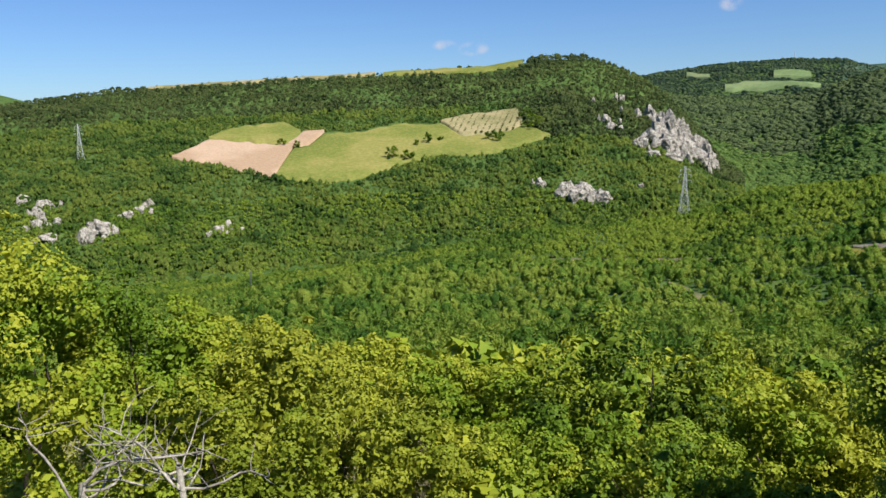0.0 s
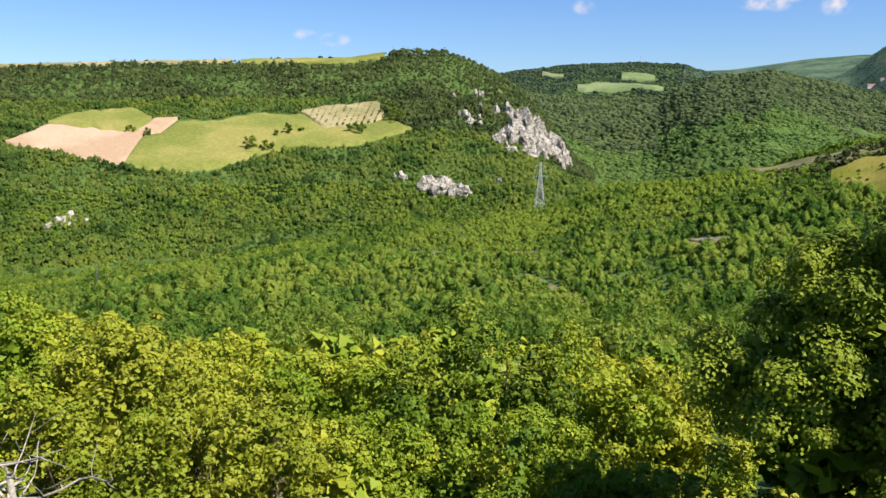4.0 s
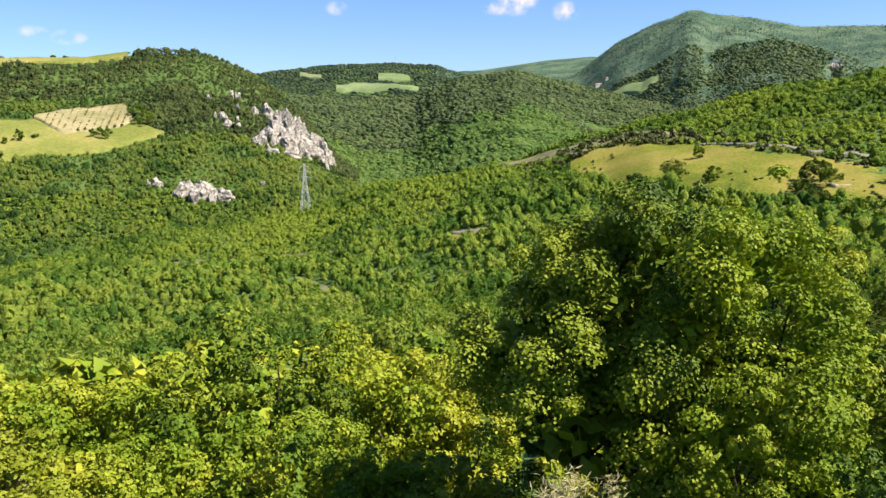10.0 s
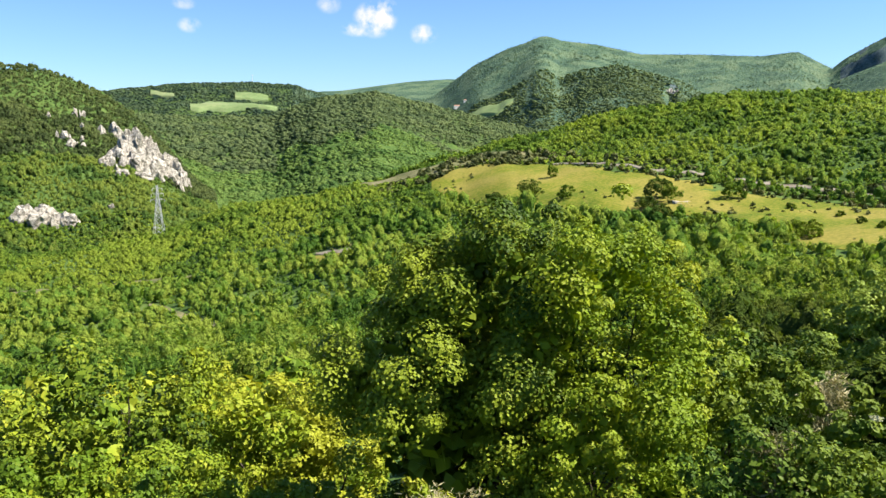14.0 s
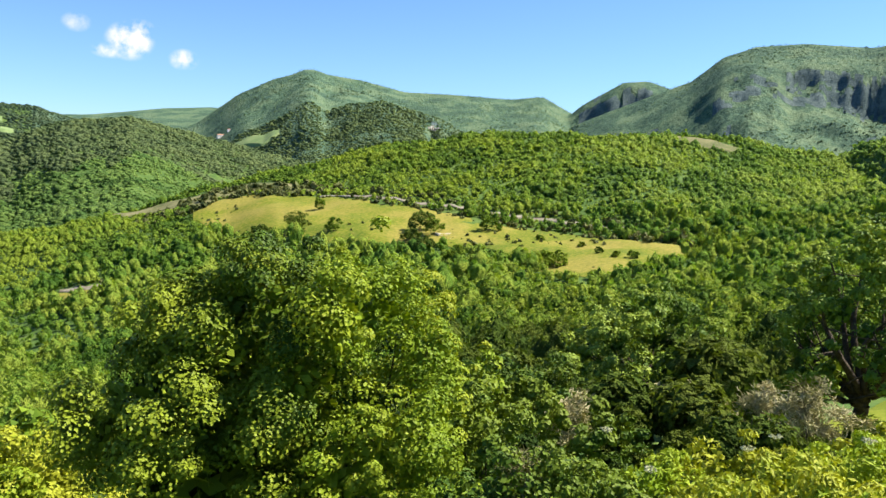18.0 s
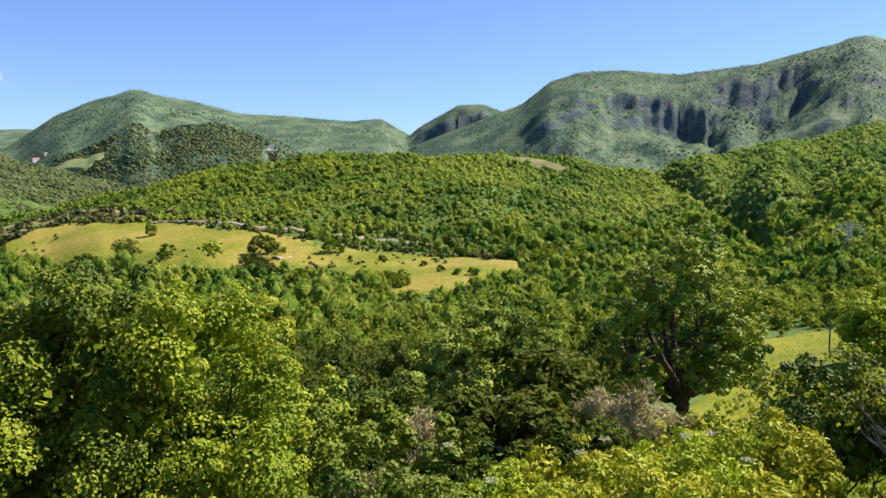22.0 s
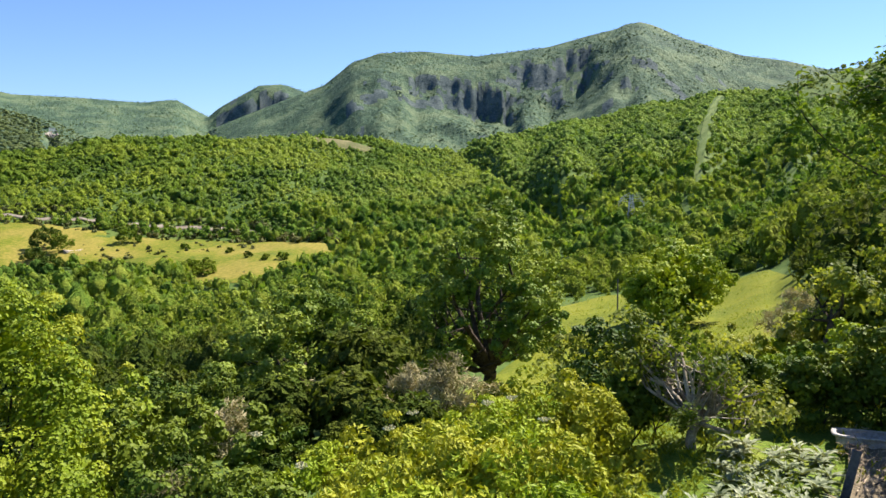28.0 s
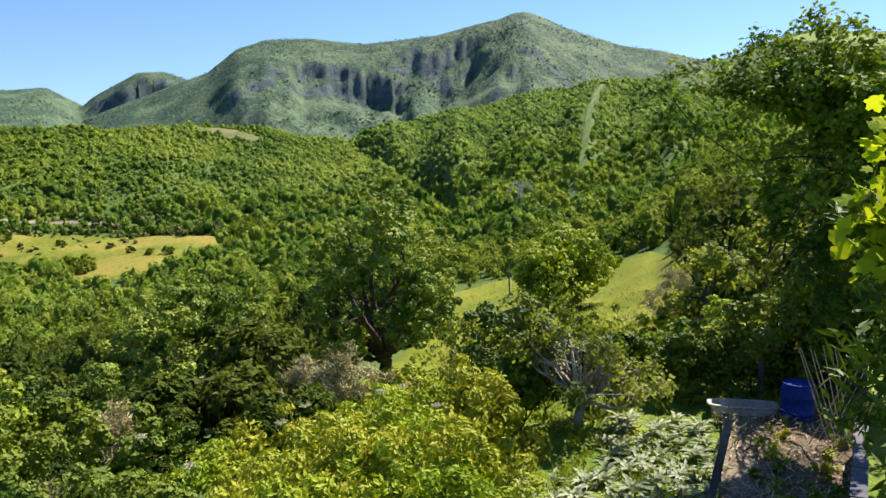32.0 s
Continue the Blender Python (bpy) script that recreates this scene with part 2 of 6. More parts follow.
def land(bearing, dist):
    """Height of the ground at a bearing (degrees) and distance (metres)."""
    bearing, dist = np.broadcast_arrays(np.asarray(bearing, float), np.asarray(dist, float))
    k = np.clip(np.searchsorted(KNOTS, bearing) - 1, 0, len(KNOTS) - 2)
    w = (bearing - KNOTS[k]) / (KNOTS[k + 1] - KNOTS[k])
    w = w * w * (3 - 2 * w) * 0.5 + w * 0.5
    m = np.clip(np.searchsorted(RADII, dist) - 1, 0, len(RADII) - 2)
    v = (dist - RADII[m]) / (RADII[m + 1] - RADII[m])
    z = (SHEET[k, m] * (1 - v) + SHEET[k, m + 1] * v) * (1 - w) + (SHEET[k + 1, m] * (1 - v) + SHEET[k + 1, m + 1] * v) * w
    x, y = dist * np.sin(np.radians(bearing)), dist * np.cos(np.radians(bearing))
    z = z + lumps(x, y, 9, 1) * np.clip((dist - 25) / 60, 0, 1) * 0.5 + lumps(x, y, 60, 2) * np.clip((dist - 120) / 200, 0, 1) * 2.0
    # spurs and gullies in the wooded hills
    z = z + lumps(x, y, 55, 13) * 2.5 * np.clip((bearing - 76) / 6, 0, 1) * np.clip((dist - 250) / 80, 0, 1) * np.clip((515 - dist) / 80, 0, 1)
    # ravine behind the meadow hill, and the spurs of the next hill beyond it
    rift = curve(bearing, RIFT)
    z = z - curve(bearing, RIFT_DEPTH) * np.exp(-((dist - rift) / 30) ** 2)
    fold = curve(bearing - (dist - 380) * 0.0052, SPURS)
    z = z + fold * np.clip((dist - rift - 10) / 50, 0, 1) * np.clip((520 - dist) / 90, 0, 1)
    z = z + lumps(x, y, 70, 14) * 3.0 * np.clip((bearing - 44) / 6, 0, 1) * np.clip((dist - 305) / 40, 0, 1) * np.clip((415 - dist) / 50, 0, 1)
    for n, (name, (crest, far, front, back, cover)) in enumerate(HILLS.items()):
        lo, hi = crest[0][0], crest[-1][0]
        top = far * np.tan(np.radians(curve(bearing, crest))) - cover
        if name == "plateau":
            top = np.maximum(top, -120.0)
            shelf = np.interp(dist, [430, 480, 560, 590, 800, 860], [-120, -95, -54, -47, 3, 14])
            rise = np.clip((dist - 800) / (far - 800), 0, 1)
            full = np.where(dist < 800, shelf, 3 + (44 - 3) * rise ** 0.9)
            face = full * 1.0 + (top - 44) * np.clip((dist - 500) / 500, 0, 1) ** 1.5 - np.clip((44 - top - 20) / 60, 0, 1) * np.clip((1000 - dist) / 400, 0, 1) * 10
        else:
            run = np.maximum(far - dist, 0)
            gully = 1.1 * lumps(x * 0.8 + y * 0.6, (y * 0.8 - x * 0.6) * 0.55, far * 0.085, n + 3) + 0.6 * lumps(x, y, far * 0.05, n + 4) + 0.3 * lumps(x, y, far * 0.022, n + 6) + 0.16 * lumps(x, y, far * 0.009, n + 7)
            face = top - run * front  + gully * np.clip(run / 400, 0, 1) * far * (0.011 if name == "mountain" else 0.004)
            for b0, b1, d0, fall in SCARPS.get(name, ()):
                brink = d0 + lumps(bearing * 30, bearing * 0 + d0, 38, n) * 55 + lumps(x, y, 60, n + 2) * 30 + lumps(bearing * 30, bearing * 0 + d0, 9, n + 8) * 38 + lumps(x, y, 26, n + 9) * 16
                side = np.clip(np.minimum(bearing - b0, b1 - bearing) / 1.1, 0, 1)
                under = brink - dist
                face = face - fall * side * (0.9 + 0.25 * lumps(x, y, 90, n + 5)) * np.clip(under / 85, 0, 1) * np.clip(1 - under / 900, 0, 1)
        hill = np.where(dist <= far, face, top - (dist - far) * back)
        edge = np.clip(np.minimum(bearing - lo, hi - bearing) / 1.0, 0, 1)
        hill = np.where(edge > 0, hill - (1 - edge) * 60, -500)
        z = smooth_max(hill, z, 6.0 if far < 1500 else 20.0)
    return z


def place(bearing, dist, lift=0.0):
    a = radians(bearing)
    return Vector((dist * math.sin(a), dist * math.cos(a), float(land(bearing, dist)) + lift))


# ---- materials ----
def nodes_of(name):
    mat = bpy.data.materials.new(name)
    mat.use_nodes = True
    nt = mat.node_tree
    return mat, nt, nt.nodes["Principled BSDF"], nt.nodes["Material Output"]


def node(nt, kind, **values):
    n = nt.nodes.new(kind)
    for key, value in values.items():
        n.inputs[key.replace("_", " ")].default_value = value
    return n


def ramp(nt, fac, stops):
    r = nt.nodes.new("ShaderNodeValToRGB")
    el = r.color_ramp.elements
    while len(el) < len(stops):
        el.new(0.5)
    for e, (pos, col) in zip(el, stops):
        e.position, e.color = pos, (*col, 1)
    nt.links.new(fac, r.inputs["Fac"])
    return r.outputs["Color"]


def mixed(nt, fac, a, b, how="MIX"):
    m = nt.nodes.new("ShaderNodeMix")
    m.data_type, m.blend_type = "RGBA", how
    for socket, value in ((m.inputs[0], fac), (m.inputs[6], a), (m.inputs[7], b)):
        if isinstance(value, (int, float)):
            socket.default_value = value
        elif isinstance(value, tuple):
            socket.default_value = (*value, 1)
        else:
            nt.links.new(value, socket)
    return m.outputs[2]


def where(nt):
    return nt.nodes.new("ShaderNodeNewGeometry").outputs["Position"]


def noise_at(nt, scale, detail=4.0, rough=0.55, vector=None):
    n = node(nt, "ShaderNodeTexNoise", Scale=scale, Detail=detail, Roughness=rough)
    nt.links.new(vector or where(nt), n.inputs["Vector"])
    return n.outputs["Fac"]


def bumped(nt, bsdf, height, strength, distance):
    b = node(nt, "ShaderNodeBump", Strength=strength, Distance=distance)
    nt.links.new(height, b.inputs["Height"])
    nt.links.new(b.outputs[0], bsdf.inputs["Normal"])


def surface(name, stops, scale, fine, rough=0.85, bump=0.4, depth=0.02, metal=0.0):
    """A matt surface whose colour wanders over two scales of noise."""
    mat, nt, bsdf, _ = nodes_of(name)
    big, small = noise_at(nt, scale), noise_at(nt, fine, 6.0, 0.65)
    stops = [(0.5 + (p - 0.5) * 0.5, c) for p, c in stops]
    col = mixed(nt, 0.45, ramp(nt, big, stops), ramp(nt, small, stops))
    nt.links.new(col, bsdf.inputs["Base Color"])
    bsdf.inputs["Roughness"].default_value, bsdf.inputs["Metallic"].default_value = rough, metal
    bsdf.inputs["Specular IOR Level"].default_value = 0.08
    bumped(nt, bsdf, small, bump, depth)
    return mat


def foliage(name, deep, mid, bright, stand, thin=0.42, gloss=0.55, shine=0.12, grain=0.0):
    """Leaves: colour by leaf, by crown (cells of 'stand' metres) and by drifts; light shines through."""
    mat, nt, bsdf, out = nodes_of(name)
    pos = where(nt)
    cells = node(nt, "ShaderNodeTexVoronoi", Scale=1.0 / stand)
    nt.links.new(pos, cells.inputs["Vector"])
    grey = nt.nodes.new("ShaderNodeSeparateColor")
    nt.links.new(cells.outputs["Color"], grey.inputs[0])
    isle = nt.nodes.new("ShaderNodeNewGeometry").outputs["Random Per Island"]
    drift = noise_at(nt, 0.22 / stand, 3.0, 0.6, pos)
    a = nt.nodes.new("ShaderNodeMath")
    a.operation = "MULTIPLY_ADD"
    a.inputs[1].default_value, a.inputs[2].default_value = 0.40, -0.78
    nt.links.new(grey.outputs[0], a.inputs[0])
    b = nt.nodes.new("ShaderNodeMath")
    b.operation = "MULTIPLY_ADD"
    b.inputs[1].default_value = 2.3
    nt.links.new(drift, b.inputs[0])
    nt.links.new(a.outputs[0], b.inputs[2])
    c = nt.nodes.new("ShaderNodeMath")
    c.operation = "MULTIPLY_ADD"
    c.inputs[1].default_value = 0.2
    nt.links.new(isle, c.inputs[0])
    nt.links.new(b.outputs[0], c.inputs[2])
    col = ramp(nt, c.outputs[0], [(0.22, deep), (0.52, mid), (0.88, bright)])
    if grain:
        leafy = noise_at(nt, grain * 1.7, 3.0, 0.7, pos)
        col = mixed(nt, 1.0, col, ramp(nt, leafy, [(0.3, (0.55, 0.55, 0.6)), (0.5, (1.0, 1.0, 1.0)), (0.7, (1.45, 1.4, 1.2))]), "MULTIPLY")
    nt.links.new(col, bsdf.inputs["Base Color"])
    bsdf.inputs["Roughness"].default_value = 0.8 if grain else gloss
    bsdf.inputs["Specular IOR Level"].default_value = 0.03 if grain else shine
    tr = nt.nodes.new("ShaderNodeBsdfTranslucent")
    if grain:
        tufts = noise_at(nt, grain, 4.0, 0.65, pos)
        bumped(nt, bsdf, tufts, 1.0, 1.6 / grain)
        nt.links.new(bsdf.inputs["Normal"].links[0].from_socket, tr.inputs["Normal"])
    warm = mixed(nt, 1.0, col, (1.25, 1.35, 0.6) if grain else (1.45, 1.35, 0.5), "MULTIPLY")
    nt.links.new(warm, tr.inputs["Color"])
    mx = nt.nodes.new("ShaderNodeMixShader")
    mx.inputs[0].default_value = thin
    nt.links.new(bsdf.outputs[0], mx.inputs[1])
    nt.links.new(tr.outputs[0], mx.inputs[2])
    nt.links.new(mx.outputs[0], out.inputs["Surface"])
    return mat


M_FLOOR = surface("woodland_floor", [(0.3, (0.036, 0.072, 0.016)), (0.5, (0.064, 0.115, 0.024)), (0.7, (0.105, 0.150, 0.036))], 0.06, 1.3)
M_MEADOW = surface("dry_meadow_grass", [(0.3, (0.055, 0.095, 0.008)), (0.5, (0.133, 0.152, 0.014)), (0.72, (0.248, 0.202, 0.048))], 0.035, 0.9, bump=0.5, depth=0.1)
M_PASTURE = surface("fresh_pasture", [(0.3, (0.084, 0.113, 0.008)), (0.55, (0.134, 0.160, 0.011)), (0.75, (0.206, 0.205, 0.029))], 0.08, 2.2, bump=0.5, depth=0.08)
M_CROP = surface("young_crop", [(0.3, (0.117, 0.147, 0.027)), (0.5, (0.172, 0.190, 0.040)), (0.7, (0.267, 0.237, 0.071))], 0.02, 0.35, bump=0.3, depth=0.1)
M_FARCROP = surface("far_crop", [(0.3, (0.11, 0.165, 0.06)), (0.5, (0.15, 0.21, 0.08)), (0.7, (0.21, 0.24, 0.11))], 0.01, 0.1, bump=0.2, depth=0.2)
M_PLOUGH = surface("ploughed_clay", [(0.3, (0.32, 0.22, 0.13)), (0.5, (0.40, 0.285, 0.18)), (0.7, (0.47, 0.34, 0.225))], 0.02, 0.5, bump=0.5, depth=0.15)
M_SCRUB = surface("bare_scrub", [(0.3, (0.075, 0.090, 0.033)), (0.5, (0.137, 0.138, 0.057)), (0.7, (0.212, 0.190, 0.095))], 0.1, 1.0, bump=0.5, depth=0.1)
M_SOIL = surface("garden_soil", [(0.3, (0.058, 0.044, 0.023)), (0.5, (0.110, 0.084, 0.049)), (0.7, (0.163, 0.134, 0.081))], 0.8, 9.0, bump=0.9, depth=0.05)
M_PATH = surface("trodden_sandy_earth", [(0.3, (0.10, 0.080, 0.046)), (0.5, (0.155, 0.128, 0.080)), (0.7, (0.22, 0.185, 0.120))], 0.8, 9.0, bump=0.6, depth=0.03)
M_LAWN = surface("garden_grass", [(0.3, (0.07, 0.13, 0.015)), (0.5, (0.13, 0.20, 0.025)), (0.7, (0.22, 0.26, 0.05))], 0.9, 14.0, bump=0.9, depth=0.05)
M_PALE = surface("pale_stone", [(0.3, (0.24, 0.21, 0.16)), (0.5, (0.34, 0.31, 0.25)), (0.7, (0.46, 0.42, 0.35))], 0.3, 3.0)
# slope and cliff are tinted blue: the haze of distance put into the base colour
M_SLOPE = surface("mountain_grass_hazed", [(0.3, (0.030, 0.064, 0.044)), (0.5, (0.062, 0.112, 0.066)), (0.7, (0.120, 0.165, 0.088))], 0.011, 0.08, bump=1.0, depth=7.0)
M_CLIFF = surface("mountain_cliff_hazed", [(0.3, (0.036, 0.060, 0.062)), (0.5, (0.066, 0.097, 0.096)), (0.7, (0.112, 0.145, 0.138))], 0.02, 0.15, bump=0.8, depth=3.0)
M_BREAK = surface("mown_firebreak_grass", [(0.3, (0.085, 0.135, 0.034)), (0.5, (0.125, 0.185, 0.05)), (0.7, (0.18, 0.225, 0.075))], 0.1, 1.5)
M_DRY = surface("dry_orchard_grass", [(0.3, (0.16, 0.155, 0.06)), (0.5, (0.25, 0.225, 0.10)), (0.7, (0.34, 0.29, 0.15))], 0.03, 0.6)
M_TRACK = surface("gravel_track", [(0.3, (0.136, 0.116, 0.080)), (0.5, (0.200, 0.176, 0.132)), (0.7, (0.272, 0.248, 0.196))], 0.2, 3.0)
M_BARK = surface("grey_brown_bark", [(0.3, (0.027, 0.021, 0.015)), (0.5, (0.060, 0.048, 0.036)), (0.7, (0.102, 0.084, 0.066))], 3.0, 25.0, bump=0.8, depth=0.02)
M_DEAD = surface("bleached_dead_wood", [(0.3, (0.15, 0.13, 0.10)), (0.5, (0.29, 0.26, 0.21)), (0.7, (0.48, 0.44, 0.36))], 3.0, 25.0, bump=0.6, depth=0.01)
L_WOOD = foliage("oak_woodland", (0.055, 0.108, 0.018), (0.122, 0.200, 0.027), (0.200, 0.268, 0.034), 9.0, thin=0.32, grain=0.7)
# the oak woodland again, lighter: stronger sun on the hill put into the colour
L_WOOD_LIT = foliage("oak_woodland_lit", (0.068, 0.132, 0.026), (0.146, 0.236, 0.042), (0.232, 0.308, 0.056), 9.0, thin=0.34, grain=0.7)
L_NEARWOOD = foliage("valley_woodland", (0.055, 0.121, 0.021), (0.126, 0.219, 0.032), (0.236, 0.302, 0.046), 5.0, thin=0.32, grain=1.6)
# much darker leaves: the shade of the slope below the garden, painted in
L_SHADED_VALE = foliage("valley_woodland_shade_in_colour", (0.025, 0.048, 0.011), (0.052, 0.087, 0.014), (0.098, 0.126, 0.021), 5.0, thin=0.25, grain=2.0)
# the valley woodland leaf darkened: partial shade put into its colour
L_NEARWOOD_DIM = foliage("valley_woodland_part_shaded", (0.049, 0.099, 0.017), (0.120, 0.196, 0.028), (0.220, 0.276, 0.040), 5.0, thin=0.30, grain=1.6)
L_ELDER = foliage("elder_leaves", (0.101, 0.173, 0.008), (0.183, 0.273, 0.013), (0.292, 0.367, 0.029), 0.7, 0.2)
L_DARKWOOD = foliage("dark_hill_woodland", (0.032, 0.050, 0.018), (0.058, 0.082, 0.028), (0.092, 0.120, 0.038), 8.0, thin=0.2, grain=0.45)
L_FARWOOD = foliage("far_woodland", (0.072, 0.142, 0.040), (0.118, 0.205, 0.054), (0.168, 0.258, 0.066), 11.0, thin=0.36, grain=0.28)
L_SLOPEWOOD = foliage("far_slope_woodland", (0.033, 0.069, 0.016), (0.074, 0.126, 0.024), (0.139, 0.184, 0.032), 7.0, thin=0.2, grain=0.55)
L_SPUR = foliage("deep_green_hill_woodland", (0.056, 0.116, 0.028), (0.126, 0.216, 0.046), (0.212, 0.304, 0.064), 8.0, thin=0.32, grain=0.6)
# L_PINE lightened, L_DIMWOOD and L_MOUNT blued: distance haze put into the leaf colour
L_PINE = foliage("dull_pine_woodland", (0.068, 0.105, 0.048), (0.105, 0.150, 0.065), (0.156, 0.206, 0.082), 10.0, thin=0.36, grain=0.28)
L_DIMWOOD = foliage("distant_woodland_hazed", (0.037, 0.067, 0.047), (0.059, 0.099, 0.059), (0.096, 0.139, 0.071), 12.0, thin=0.36, grain=0.3)
L_MOUNT = foliage("mountain_woodland_hazed", (0.048, 0.087, 0.057), (0.074, 0.120, 0.068), (0.112, 0.161, 0.080), 14.0, thin=0.36, grain=0.3)
L_BIG = foliage("field_maple_leaves", (0.026, 0.054, 0.005), (0.068, 0.114, 0.008), (0.178, 0.224, 0.015), 0.9, 0.04)
L_OAK = foliage("oak_leaves", (0.048, 0.100, 0.012), (0.108, 0.182, 0.021), (0.225, 0.292, 0.035), 1.2, 0.13)
L_GREEN = foliage("fresh_green_leaves", (0.081, 0.142, 0.010), (0.162, 0.235, 0.015), (0.308, 0.325, 0.026), 1.4, 0.16)
L_GOLD = foliage("yellow_green_leaves", (0.088, 0.125, 0.009), (0.158, 0.200, 0.013), (0.244, 0.265, 0.022), 1.2, 0.16)
L_LIME = foliage("lime_green_leaves", (0.102, 0.169, 0.009), (0.187, 0.254, 0.015), (0.293, 0.316, 0.025), 1.4, 0.18)
L_OLIVE = foliage("dull_green_leaves", (0.067, 0.114, 0.017), (0.133, 0.186, 0.029), (0.253, 0.286, 0.057), 0.8)
L_DULL = foliage("dull_scrub", (0.04, 0.055, 0.018), (0.075, 0.095, 0.028), (0.13, 0.14, 0.045), 3.0, 0.15, 0.7)
L_SILVER = foliage("silver_green_leaves", (0.125, 0.165, 0.080), (0.215, 0.26, 0.14), (0.35, 0.39, 0.25), 0.5, 0.15, 0.6)
# darker, less see-through green: the unlit side of the hedge put into the colour
L_HEDGE = foliage("dark_leaves_with_shade", (0.025, 0.055, 0.006), (0.056, 0.105, 0.010), (0.123, 0.170, 0.015), 0.9, 0.1)
L_PLUM = foliage("dark_fruit_leaves", (0.030, 0.076, 0.008), (0.070, 0.140, 0.014), (0.155, 0.230, 0.024), 0.5, 0.28, 0.6, 0.08)
L_TWIG = foliage("grey_twigs", (0.169, 0.156, 0.072), (0.286, 0.264, 0.132), (0.416, 0.372, 0.204), 0.7, 0.05, 0.8)
L_VINE = foliage("vine_leaves", (0.10, 0.19, 0.010), (0.21, 0.31, 0.014), (0.36, 0.42, 0.024), 0.3, 0.45, 0.7, 0.05)


def lay(name, verts, faces, mat, label="", category="", kind="", parent=None, smooth=False, group=""):
    """A mesh object from arrays of points and faces (all triangles or all quads)."""
    verts, faces = np.asarray(verts, np.float32), np.asarray(faces, np.int32)
    me = bpy.data.meshes.new(name)
    n, k = faces.shape
    me.vertices.add(len(verts))
    me.vertices.foreach_set("co", verts.ravel())
    me.loops.add(n * k)
    me.loops.foreach_set("vertex_index", faces.ravel())
    me.polygons.add(n)
    me.polygons.foreach_set("loop_start", np.arange(0, n * k, k, dtype=np.int32))
    me.polygons.foreach_set("use_smooth", np.full(n, smooth))
    me.materials.append(mat)
    me.update(calc_edges=True)
    ob = new(name, me)
    ob.parent = parent
    return tagged(ob, label, category, group, kind)


# ---- ground sheet ----
def ground():
    bearings = np.concatenate([np.arange(-180, -42, 3.0), np.arange(-42, 73, 0.5), np.arange(73, 94, 0.25), np.arange(94, 124, 0.5), np.arange(126, 180, 3.0)])
    dists = np.concatenate([[0.002, 0.6], np.geomspace(1.5, 2000, 160), np.arange(2016, 2720, 16), np.arange(2720, 3700, 24), np.linspace(3750, 4950, 10)])
    B, D = np.meshgrid(bearings, dists, indexing="ij")
    Z = land(B, D)
    V = np.stack([D * np.sin(np.radians(B)), D * np.cos(np.radians(B)), Z], -1).reshape(-1, 3)
    m, n = B.shape
    i, j = np.meshgrid(np.arange(m), np.arange(n - 1), indexing="ij")
    i2 = (i + 1) % m
    F = np.stack([i * n + j, i * n + j + 1, i2 * n + j + 1, i2 * n + j], -1).reshape(-1, 4)
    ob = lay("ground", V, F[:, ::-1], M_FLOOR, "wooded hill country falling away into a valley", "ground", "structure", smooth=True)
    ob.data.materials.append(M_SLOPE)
    # faces beyond 1900 m take the two colours with haze mixed in
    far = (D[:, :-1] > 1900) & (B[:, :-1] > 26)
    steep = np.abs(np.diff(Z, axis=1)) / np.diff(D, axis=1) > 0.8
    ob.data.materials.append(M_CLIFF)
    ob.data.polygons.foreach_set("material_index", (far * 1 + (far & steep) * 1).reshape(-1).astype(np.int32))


ground()

